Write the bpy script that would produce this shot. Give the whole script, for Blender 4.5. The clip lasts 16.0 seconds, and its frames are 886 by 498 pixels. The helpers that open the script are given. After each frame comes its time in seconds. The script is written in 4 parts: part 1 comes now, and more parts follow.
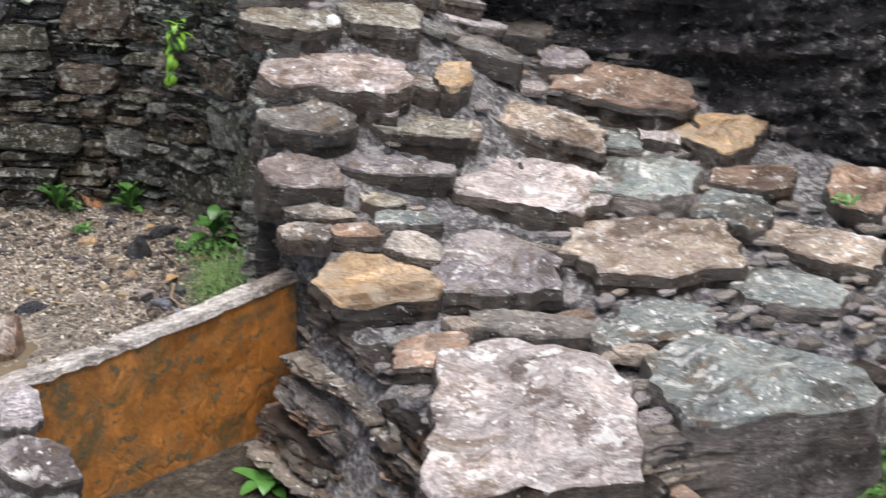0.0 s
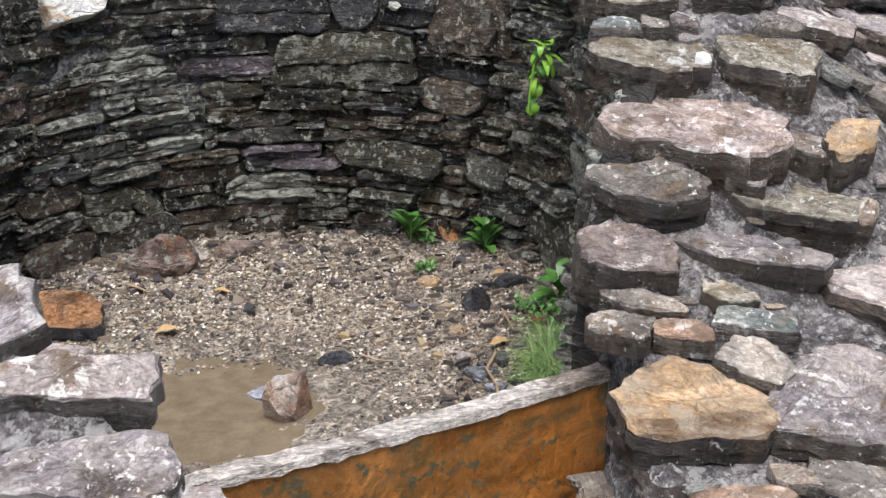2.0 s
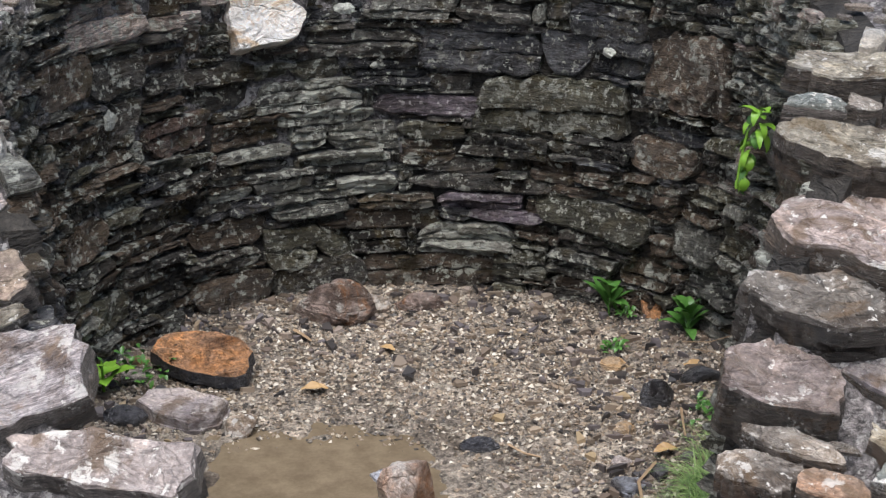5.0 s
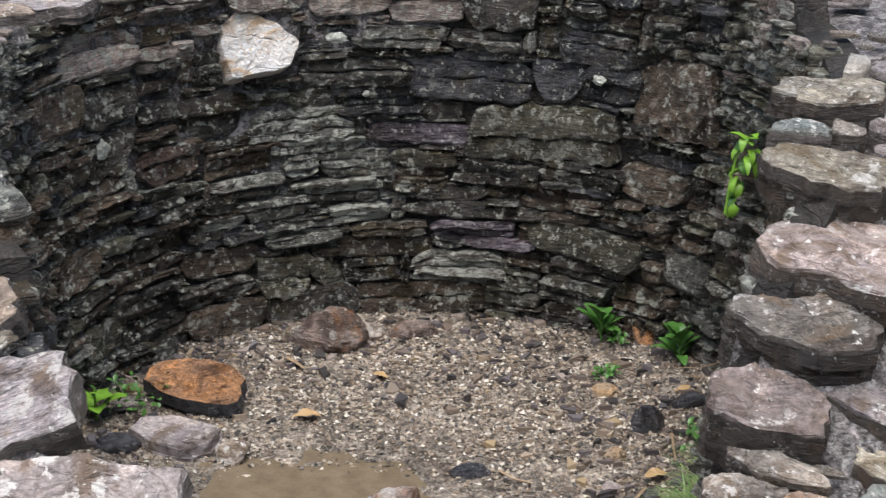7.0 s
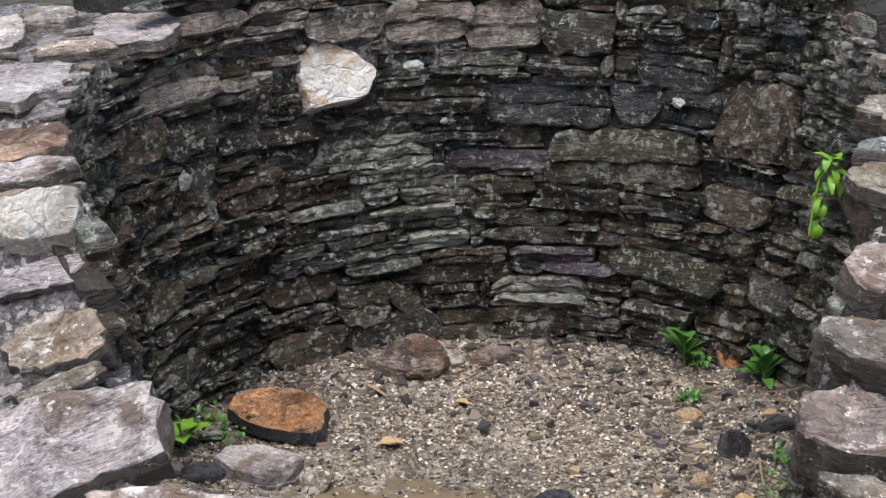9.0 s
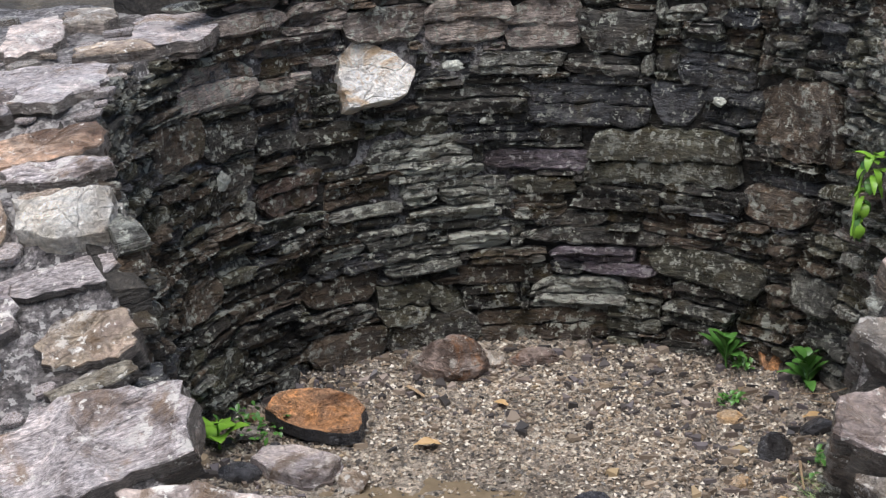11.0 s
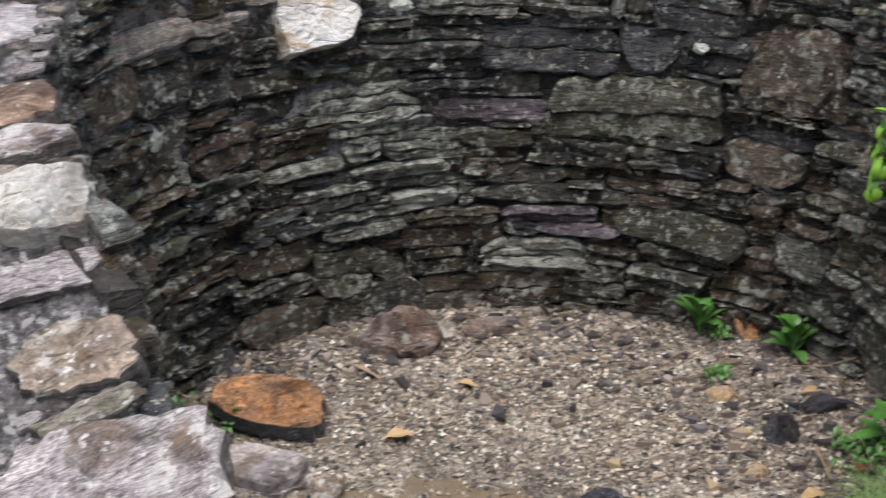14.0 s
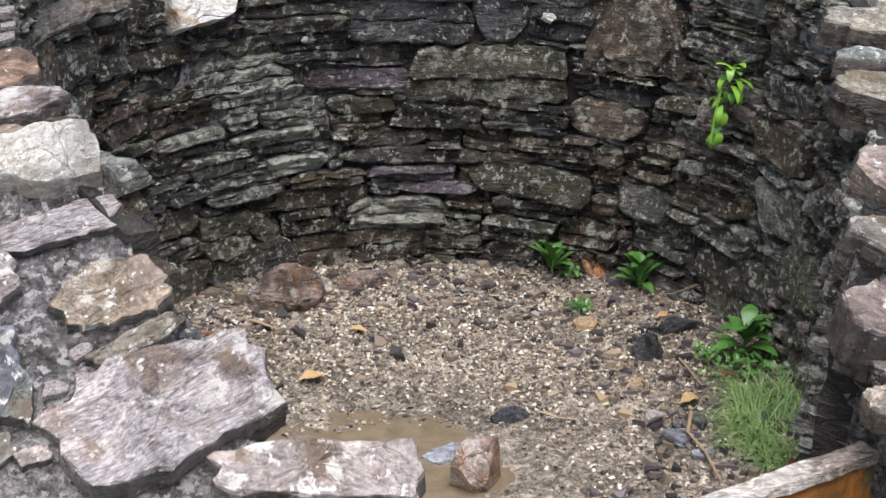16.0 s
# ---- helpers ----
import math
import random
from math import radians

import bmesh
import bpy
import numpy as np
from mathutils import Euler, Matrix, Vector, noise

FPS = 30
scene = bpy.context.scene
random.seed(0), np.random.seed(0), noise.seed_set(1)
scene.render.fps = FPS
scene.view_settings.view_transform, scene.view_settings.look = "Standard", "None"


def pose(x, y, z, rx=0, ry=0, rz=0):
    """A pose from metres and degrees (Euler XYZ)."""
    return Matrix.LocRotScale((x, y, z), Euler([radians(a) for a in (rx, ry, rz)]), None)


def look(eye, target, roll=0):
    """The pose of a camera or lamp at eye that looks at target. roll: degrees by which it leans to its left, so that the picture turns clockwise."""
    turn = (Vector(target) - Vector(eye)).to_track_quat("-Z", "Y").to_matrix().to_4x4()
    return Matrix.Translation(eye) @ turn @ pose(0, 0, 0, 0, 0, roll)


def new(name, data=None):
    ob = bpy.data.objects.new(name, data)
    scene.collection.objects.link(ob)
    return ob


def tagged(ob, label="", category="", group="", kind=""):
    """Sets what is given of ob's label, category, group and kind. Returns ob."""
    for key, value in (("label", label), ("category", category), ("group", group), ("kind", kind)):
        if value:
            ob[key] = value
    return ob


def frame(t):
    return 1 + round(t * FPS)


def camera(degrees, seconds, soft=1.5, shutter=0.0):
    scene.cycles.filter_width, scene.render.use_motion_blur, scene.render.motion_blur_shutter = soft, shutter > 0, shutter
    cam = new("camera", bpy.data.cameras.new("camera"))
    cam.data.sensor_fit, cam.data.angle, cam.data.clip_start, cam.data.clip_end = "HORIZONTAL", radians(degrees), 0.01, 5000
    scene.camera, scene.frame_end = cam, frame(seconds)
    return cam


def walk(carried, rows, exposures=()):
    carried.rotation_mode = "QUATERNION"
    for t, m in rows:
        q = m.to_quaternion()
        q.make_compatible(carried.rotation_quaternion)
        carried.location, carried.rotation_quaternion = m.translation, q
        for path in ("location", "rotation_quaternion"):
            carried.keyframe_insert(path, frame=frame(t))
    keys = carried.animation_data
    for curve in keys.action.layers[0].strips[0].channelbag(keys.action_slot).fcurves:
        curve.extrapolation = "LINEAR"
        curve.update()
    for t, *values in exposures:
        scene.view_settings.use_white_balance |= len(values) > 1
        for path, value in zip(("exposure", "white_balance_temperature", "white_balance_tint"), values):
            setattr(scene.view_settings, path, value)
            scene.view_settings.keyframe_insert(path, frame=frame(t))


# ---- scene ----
cam = camera(32.68, 16.0, soft=1.25, shutter=0.25)
PATH = [
    (0, (-0.6473, -3.3164, 1.3290), (0.2938, -1.6909, 0.6418), 0.86),
    (0.5, (-0.5790, -3.0811, 1.2836), (0.2153, -1.3663, 0.6292), 0.76),
    (1, (-0.4042, -2.9727, 1.2849), (0.1783, -1.1815, 0.6124), -0.42),
    (1.5, (-0.1780, -2.9242, 1.3056), (0.1829, -1.0838, 0.6109), -0.14),
    (2, (-0.0834, -2.8605, 1.3086), (0.2107, -1.0175, 0.5898), -0.42),
    (2.5, (-0.0151, -2.7050, 1.3307), (0.3175, -0.8554, 0.6466), 1.07),
    (3, (0.0264, -2.6067, 1.3366), (0.2474, -0.7305, 0.6801), 0.26),
    (3.5, (0.1702, -2.5537, 1.3317), (0.1473, -0.6782, 0.6377), -0.29),
    (3.7, (0.2502, -2.5280, 1.3228), (0.1372, -0.6629, 0.6098), -0.70),
    (5.8, (0.3207, -2.5153, 1.3139), (0.1399, -0.6549, 0.6024), 0.12),
    (6, (0.3292, -2.5137, 1.3140), (0.1918, -0.6483, 0.6060), 0.47),
    (6.5, (0.3335, -2.5266, 1.3174), (0.2100, -0.6525, 0.6300), 0.51),
    (7, (0.3289, -2.5321, 1.3131), (0.1455, -0.6584, 0.6383), -0.20),
    (7.5, (0.3204, -2.5321, 1.3123), (0.0814, -0.6601, 0.6500), -1.12),
    (8, (0.3210, -2.5426, 1.3141), (0.0491, -0.6667, 0.6760), -1.88),
    (8.5, (0.3214, -2.5436, 1.3146), (0.0377, -0.6666, 0.6849), -2.04),
    (9, (0.3152, -2.5293, 1.3119), (0.0341, -0.6556, 0.6716), -2.01),
    (11.5, (0.3552, -2.5141, 1.3006), (-0.0161, -0.6537, 0.6672), -2.44),
    (12, (0.3600, -2.5155, 1.3013), (-0.0226, -0.6588, 0.6641), -1.80),
    (12.5, (0.3280, -2.4791, 1.3004), (-0.0179, -0.6329, 0.6134), -0.16),
    (13, (0.1896, -2.4054, 1.2987), (-0.1108, -0.5637, 0.5790), 0.68),
    (13.5, (-0.0186, -2.3184, 1.2987), (-0.2823, -0.4797, 0.5572), -1.81),
    (14, (-0.0852, -2.2049, 1.2911), (-0.1148, -0.3504, 0.5430), -0.04),
    (14.5, (-0.2338, -2.1501, 1.3052), (0.0473, -0.2993, 0.6014), 0.85),
    (15, (-0.4500, -2.1899, 1.2877), (0.0109, -0.3818, 0.5678), -0.22),
    (15.5, (-0.5304, -2.2923, 1.2984), (-0.0816, -0.4830, 0.5739), 2.08),
    (16, (-0.5122, -2.4380, 1.2930), (-0.1154, -0.6225, 0.5535), 2.02),
]
walk(cam, [(t, look(eye, target, roll)) for t, eye, target, roll in PATH],
     [(0.0, 0.04), (1.0, 0.08), (3.0, 0.0), (6.0, -0.12), (13.5, -0.12), (15.0, 0.03), (16.0, 0.10)])

# ---- light ----
world = bpy.data.worlds.new("sky")
scene.world = world
world.use_nodes = True
sky = world.node_tree.nodes.new("ShaderNodeTexSky")
sky.sky_type, sky.sun_disc = "NISHITA", False
sky.sun_elevation, sky.sun_rotation = radians(58), radians(200)
sky.air_density, sky.dust_density, sky.ozone_density = 1.0, 2.5, 1.0
world.node_tree.links.new(sky.outputs[0], world.node_tree.nodes["Background"].inputs[0])
world.node_tree.nodes["Background"].inputs[1].default_value = 0.165
sun = new("sun", bpy.data.lights.new("sun", "SUN"))
sun.data.energy, sun.data.angle, sun.data.color = 4.85, radians(55), (0.985, 0.97, 0.98)
sun.matrix_world = look((0.15, -0.95, 4.4), (0, 0, 0))


# ---- materials ----
def stone_mat(name, base, second, spot=None, spots=0.0, rough=0.5, bump=0.5, beds=(1, 1, 6), local=False, scale=1.0, value=0.5, grain=0.22, cracks=0.45, streak=0.55, stain=None, gain=1.3):
    """Stone: two colours in bedded bands, fine grain, pale lichen spots and a wet, uneven gloss."""
    m = bpy.data.materials.new(name)
    m.use_nodes = True
    nt = m.node_tree
    n, link = nt.nodes, nt.links.new
    bsdf = n["Principled BSDF"]
    if local:
        co = n.new("ShaderNodeTexCoord").outputs["Object"]
    else:
        co = n.new("ShaderNodeNewGeometry").outputs["Position"]
    info = n.new("ShaderNodeObjectInfo")
    shift = n.new("ShaderNodeVectorMath"); shift.operation = "MULTIPLY_ADD"
    link(co, shift.inputs[0]); shift.inputs[1].default_value = (1, 1, 1)
    wide = n.new("ShaderNodeVectorMath"); wide.operation = "SCALE"; wide.inputs[3].default_value = 7.0
    link(info.outputs["Random"], wide.inputs[0]); link(wide.outputs[0], shift.inputs[2])
    bed = n.new("ShaderNodeVectorMath"); bed.operation = "MULTIPLY"
    link(shift.outputs[0], bed.inputs[0]); bed.inputs[1].default_value = beds

    def noise_tex(src, sc, detail, ro=0.6, dist=0.0):
        t = n.new("ShaderNodeTexNoise")
        t.inputs["Scale"].default_value, t.inputs["Detail"].default_value = sc * scale, detail
        t.inputs["Roughness"].default_value, t.inputs["Distortion"].default_value = ro, dist
        link(src, t.inputs["Vector"])
        return t.outputs["Fac"]

    def ramp(src, stops):
        r = n.new("ShaderNodeValToRGB")
        while len(r.color_ramp.elements) < len(stops):
            r.color_ramp.elements.new(0.5)
        for e, (p, c) in zip(r.color_ramp.elements, stops):
            e.position, e.color = p, (*c, 1) if len(c) == 3 else c
        link(src, r.inputs[0])
        return r.outputs[0]

    def mix(kind, fac, a, b):
        x = n.new("ShaderNodeMix"); x.data_type, x.blend_type = "RGBA", kind
        for s, v in ((x.inputs[0], fac), (x.inputs[6], a), (x.inputs[7], b)):
            if isinstance(v, (int, float)):
                s.default_value = v
            elif isinstance(v, tuple):
                s.default_value = (*v, 1)
            else:
                link(v, s)
        return x.outputs[2]

    big = noise_tex(bed.outputs[0], 6, 6, 0.7, 0.8)
    fine = noise_tex(shift.outputs[0], 95, 5, 0.75)
    lam = noise_tex(bed.outputs[0], 28, 5, 0.7, 1.1)
    col = mix("MIX", ramp(big, [(0.36, (0, 0, 0)), (0.64, (1, 1, 1))]), base, second)
    g = ramp(fine, [(0.30, (1 - grain * 1.6,) * 3), (0.5, (1, 1, 1)), (0.72, (1 + grain * 2,) * 3)])
    col = mix("MULTIPLY", 1.0, col, g)
    col = mix("MULTIPLY", streak, col, ramp(lam, [(0.36, (0.22,) * 3), (0.5, (1, 1, 1)), (0.68, (1.75,) * 3)]))
    cell = n.new("ShaderNodeTexVoronoi"); cell.feature = "DISTANCE_TO_EDGE"; cell.inputs["Scale"].default_value = 8 * scale
    warp = n.new("ShaderNodeVectorMath"); warp.operation = "MULTIPLY_ADD"
    wn = n.new("ShaderNodeTexNoise"); wn.inputs["Scale"].default_value = 12; wn.inputs["Detail"].default_value = 4
    link(bed.outputs[0], wn.inputs["Vector"]); link(wn.outputs["Color"], warp.inputs[0])
    warp.inputs[1].default_value = (0.12, 0.12, 0.12); link(bed.outputs[0], warp.inputs[2]); link(warp.outputs[0], cell.inputs["Vector"])
    crack = ramp(cell.outputs["Distance"], [(0.0, (0.22,) * 3), (0.035, (1, 1, 1))])
    col = mix("MULTIPLY", cracks, col, crack)
    vary = n.new("ShaderNodeMapRange")
    link(info.outputs["Random"], vary.inputs[0])
    vary.inputs[3].default_value, vary.inputs[4].default_value = gain * (1 - value * 0.75), gain * (1 + value * 0.9)
    col = mix("MULTIPLY", 1.0, col, vary.outputs[0])
    patch = noise_tex(shift.outputs[0], 5.5, 5, 0.65, 0.6)
    zones = [(0.40, (0.42, 0.38, 0.35)), (0.46, (1, 1, 1)), (0.55, (1.05, 1.05, 1.05)), (0.60, (1.55, 1.52, 1.48))] if local else [(0.36, (0.5, 0.47, 0.44)), (0.5, (1, 1, 1)), (0.64, (1.45, 1.42, 1.38))]
    col = mix("MULTIPLY", min(1.0, streak * 3), col, ramp(patch, zones))
    mid = noise_tex(bed.outputs[0], 42, 5, 0.8)
    col = mix("MULTIPLY", min(0.8, streak * 1.45), col, ramp(mid, [(0.34, (0.35,) * 3), (0.5, (1, 1, 1)), (0.68, (1.6,) * 3)]))
    if stain:
        st = noise_tex(shift.outputs[0], 7, 8, 0.72, 1.2)
        col = mix("MIX", ramp(st, [(0.53, (0, 0, 0)), (0.62, (0.75,) * 3)]), col, stain)
    if spot:
        a = noise_tex(shift.outputs[0], 20, 8, 0.72, 0.1)
        cloud = ramp(noise_tex(shift.outputs[0], 4, 3), [(0.44, (0.08,) * 3), (0.58, (1, 1, 1))])
        cover = mix("MULTIPLY", 1.0, ramp(a, [(0.615 + 0.025 * local - spots * 0.16, (0, 0, 0)), (0.65 + 0.025 * local - spots * 0.16, (0.85,) * 3)]), cloud)
        col = mix("MIX", cover, col, spot)
        tiny = noise_tex(shift.outputs[0], 62, 4, 0.65)
        col = mix("MIX", ramp(tiny, [(0.615 + 0.055 * local - spots * 0.12, (0, 0, 0)), (0.655 + 0.055 * local - spots * 0.12, (0.9,) * 3)]), col, spot)
    link(col, bsdf.inputs["Base Color"])
    wet = ramp(noise_tex(shift.outputs[0], 11, 8, 0.75), [(0.38, (max(rough - 0.2, 0.1),) * 3), (0.62, (rough + 0.22,) * 3)])
    link(wet, bsdf.inputs["Roughness"])
    add = n.new("ShaderNodeMath"); add.operation = "MULTIPLY_ADD"
    link(lam, add.inputs[0]); add.inputs[1].default_value = 2.2
    half = n.new("ShaderNodeMath"); half.operation = "MULTIPLY_ADD"; link(crack, half.inputs[0]); half.inputs[1].default_value = 0.7; link(fine, half.inputs[2])
    link(half.outputs[0], add.inputs[2])
    b = n.new("ShaderNodeBump"); b.inputs["Strength"].default_value = bump; b.inputs["Distance"].default_value = 0.013
    link(add.outputs[0], b.inputs["Height"]); link(b.outputs[0], bsdf.inputs["Normal"])
    return m


LICHEN = (0.52, 0.53, 0.46)
IRON = (0.145, 0.095, 0.055)
MOSS = (0.085, 0.068, 0.036)
WALL = {
    "slate": stone_mat("dark slate", (0.037, 0.037, 0.035), (0.065, 0.057, 0.048), LICHEN, 0.36, 0.29, 1.0, (1, 1, 4), stain=MOSS, gain=1.38),
    "blue": stone_mat("blue slate", (0.048, 0.051, 0.057), (0.078, 0.076, 0.078), LICHEN, 0.30, 0.29, 1.0, (1, 1, 4), stain=MOSS, gain=1.38),
    "brown": stone_mat("brown slate", (0.060, 0.046, 0.035), (0.097, 0.073, 0.053), LICHEN, 0.36, 0.33, 1.0, (1, 1, 4), stain=MOSS, gain=1.38),
    "green": stone_mat("mossy slate", (0.057, 0.057, 0.041), (0.092, 0.085, 0.060), LICHEN, 0.46, 0.35, 1.0, (1, 1, 4), stain=MOSS, gain=1.38),
    "purple": stone_mat("purple slate", (0.087, 0.072, 0.090), (0.119, 0.101, 0.106), (0.45, 0.42, 0.42), 0.35, 0.42, 0.9, (1, 1, 4)),
    "grey": stone_mat("grey slate", (0.078, 0.078, 0.070), (0.119, 0.116, 0.101), LICHEN, 0.52, 0.35, 1.0, (1, 1, 4), stain=MOSS, gain=1.38),
    "lichen": stone_mat("lichen covered slate", (0.138, 0.138, 0.116), (0.078, 0.073, 0.065), LICHEN, 0.78, 0.6, 0.9, (1, 1, 4), stain=MOSS, gain=1.45),
    "red": stone_mat("red brown stone", (0.092, 0.063, 0.052), (0.129, 0.092, 0.076), LICHEN, 0.30, 0.35, 1.0, (1, 1, 4), stain=MOSS, gain=1.38),
    "tan": stone_mat("tan slate", (0.147, 0.119, 0.087), (0.092, 0.078, 0.065), LICHEN, 0.38, 0.35, 1.0, (1, 1, 4), stain=MOSS, gain=1.38),
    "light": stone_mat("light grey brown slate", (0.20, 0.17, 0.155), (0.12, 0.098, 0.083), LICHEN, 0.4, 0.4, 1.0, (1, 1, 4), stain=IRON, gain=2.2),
    "quartz": stone_mat("white quartz", (0.90, 0.88, 0.85), (0.84, 0.76, 0.66), None, 0, 0.5, 0.9, (1, 1, 1.5), scale=1.2, value=0.0, grain=0.12, cracks=0.15, streak=0.12, stain=(0.62, 0.38, 0.16), gain=1.12),
}
PALE = (0.74, 0.71, 0.66)
SLOPE = {
    "ochre": stone_mat("ochre flagstone", (0.342, 0.213, 0.102), (0.342, 0.265, 0.188), None, 0, 0.3, 0.6, (1.4, 3.0, 8), True, grain=0.15, stain=(0.40, 0.33, 0.25), streak=0.3, value=0.1, gain=1.35),
    "pink": stone_mat("pink flagstone", (0.50, 0.43, 0.40), (0.32, 0.27, 0.25), PALE, 0.55, 0.28, 0.55, (1.4, 2.0, 8), True, streak=0.34, stain=IRON, gain=0.9, value=0.2),
    "pinkdark": stone_mat("pink and brown rock", (0.29, 0.245, 0.235), (0.17, 0.127, 0.10), PALE, 0.46, 0.28, 0.55, (1.4, 2.0, 6), True, streak=0.34, stain=IRON, value=0.3, gain=1.1),
    "tan": stone_mat("tan flagstone", (0.280, 0.227, 0.166), (0.227, 0.174, 0.144), PALE, 0.58, 0.28, 0.55, (1.4, 2.0, 8), True, streak=0.34, stain=IRON, value=0.35, gain=1.25),
    "mauve": stone_mat("mauve slate", (0.189, 0.166, 0.178), (0.250, 0.219, 0.200), PALE, 0.52, 0.28, 0.55, (1.4, 2.0, 8), True, streak=0.34, stain=IRON, value=0.35, gain=1.25),
    "bluegreen": stone_mat("blue green flagstone", (0.159, 0.178, 0.171), (0.219, 0.227, 0.200), PALE, 0.58, 0.28, 0.55, (1.4, 2.0, 8), True, streak=0.34, stain=IRON, value=0.35, gain=1.0),
    "rust": stone_mat("rust brown rock", (0.166, 0.099, 0.064), (0.227, 0.166, 0.125), PALE, 0.43, 0.28, 0.55, (1.4, 2.5, 9), True, streak=0.34, stain=IRON, value=0.35, gain=1.25),
    "pale": stone_mat("pale slate", (0.56, 0.51, 0.51), (0.40, 0.35, 0.34), (0.72, 0.69, 0.64), 0.38, 0.3, 0.6, (1.2, 7, 8), True, streak=0.6, value=0.15, stain=(0.26, 0.18, 0.12), gain=0.86),
    "grey": stone_mat("grey flagstone", (0.151, 0.136, 0.121), (0.204, 0.178, 0.151), PALE, 0.52, 0.28, 0.55, (1.4, 2.0, 8), True, streak=0.34, stain=IRON, value=0.35, gain=1.25),
    "slateblue": stone_mat("blue grey slate", (0.17, 0.175, 0.198), (0.12, 0.12, 0.138), PALE, 0.75, 0.3, 0.5, (1.4, 2.0, 8), True, streak=0.3, value=0.1, gain=1.0),
    "cream": stone_mat("cream grey slate", (0.44, 0.40, 0.32), (0.27, 0.235, 0.185), PALE, 0.5, 0.3, 0.7, (1.4, 3.0, 9), True, streak=0.45, value=0.2, stain=(0.20, 0.15, 0.09), gain=0.95),
    "quartz": stone_mat("quartz block", (0.88, 0.86, 0.81), (0.66, 0.58, 0.48), None, 0, 0.5, 1.0, (1.5, 1.5, 2), True, scale=1.2, value=0.0, streak=0.2, cracks=0.2, stain=(0.45, 0.40, 0.32), gain=1.05),
    # broken edges: darker slate, with the shade of stone fronts put into the colour
    "broken": stone_mat("broken brown slate edge with shade", (0.055, 0.044, 0.036), (0.115, 0.090, 0.070), PALE, 0.22, 0.34, 1.0, (1.4, 1.4, 9), True, value=0.4, stain=(0.14, 0.085, 0.05), gain=1.15),
    "brokenpale": stone_mat("broken grey slate edge with shade", (0.125, 0.108, 0.098), (0.22, 0.19, 0.17), PALE, 0.3, 0.36, 1.0, (1.4, 1.4, 9), True, value=0.4),
    "dark": stone_mat("dark ledge slate", (0.075, 0.063, 0.053), (0.140, 0.119, 0.096), PALE, 0.41, 0.28, 0.55, (1.4, 2.5, 9), True, streak=0.34, stain=IRON, gain=1.35),
}
MORTAR = stone_mat("earth and lime mortar", (0.125, 0.114, 0.113), (0.20, 0.185, 0.185), (0.5, 0.48, 0.46), 0.5, 0.6, 1.0, (1, 1, 1), value=0.0, grain=0.8, cracks=0.0, gain=0.95)
CORE = stone_mat("dark joint earth", (0.028, 0.025, 0.022), (0.045, 0.04, 0.034), None, 0, 0.75, 1.0, (1, 1, 2), value=0.0)
CLIFF = stone_mat("wet black slate", (0.028, 0.027, 0.030), (0.052, 0.047, 0.047), (0.45, 0.43, 0.41), 0.2, 0.26, 1.0, (2, 2, 9), value=0.2)
SOIL = stone_mat("damp sandy gravel", (0.20, 0.168, 0.138), (0.30, 0.26, 0.215), (0.5, 0.45, 0.37), 0.2, 0.6, 1.0, (1, 1, 1), value=0.0, grain=0.6, cracks=0.0)
EARTH = stone_mat("dark damp earth", (0.05, 0.042, 0.032), (0.085, 0.07, 0.05), None, 0, 0.7, 1.0, (1, 1, 1), value=0.0, grain=0.6, cracks=0.0)
RUST = stone_mat("iron stained slate", (0.40, 0.15, 0.03), (0.24, 0.11, 0.035), (0.11, 0.10, 0.06), 0.75, 0.28, 0.3, (1.3, 1.3, 0.8), True, scale=0.55, value=0.0, grain=0.12, streak=0.22, cracks=0.0, stain=(0.085, 0.075, 0.035), gain=1.1)
EDGE = stone_mat("pale slate edge", (0.66, 0.60, 0.55), (0.44, 0.39, 0.34), None, 0, 0.5, 0.8, (1, 4, 6), True, value=0.0)
ORANGE = stone_mat("orange brown rock", (0.42, 0.20, 0.08), (0.26, 0.15, 0.09), (0.05, 0.035, 0.025), 0.12, 0.42, 0.7, (3, 3, 5), True, value=0.0)
SPLIT = stone_mat("white and rust banded rock", (0.36, 0.16, 0.06), (0.50, 0.47, 0.44), None, 0, 0.36, 0.5, (1, 1, 1), True, scale=1.8, value=0.0, streak=0.25, stain=(0.12, 0.08, 0.055), gain=1.0)
REDROCK = stone_mat("red brown rock", (0.16, 0.115, 0.098), (0.25, 0.195, 0.165), (0.42, 0.40, 0.36), 0.35, 0.34, 0.6, (1.4, 1.4, 3), True, value=0.1, streak=0.35, stain=(0.27, 0.12, 0.045), gain=1.0)
BLACK = stone_mat("wet black chip", (0.022, 0.023, 0.028), (0.045, 0.045, 0.05), None, 0, 0.28, 0.6, (2, 2, 5), True, value=0.3)
BLUECHIP = stone_mat("blue slate chip", (0.11, 0.12, 0.145), (0.15, 0.155, 0.17), None, 0, 0.3, 0.5, (2, 2, 5), True, value=0.3)


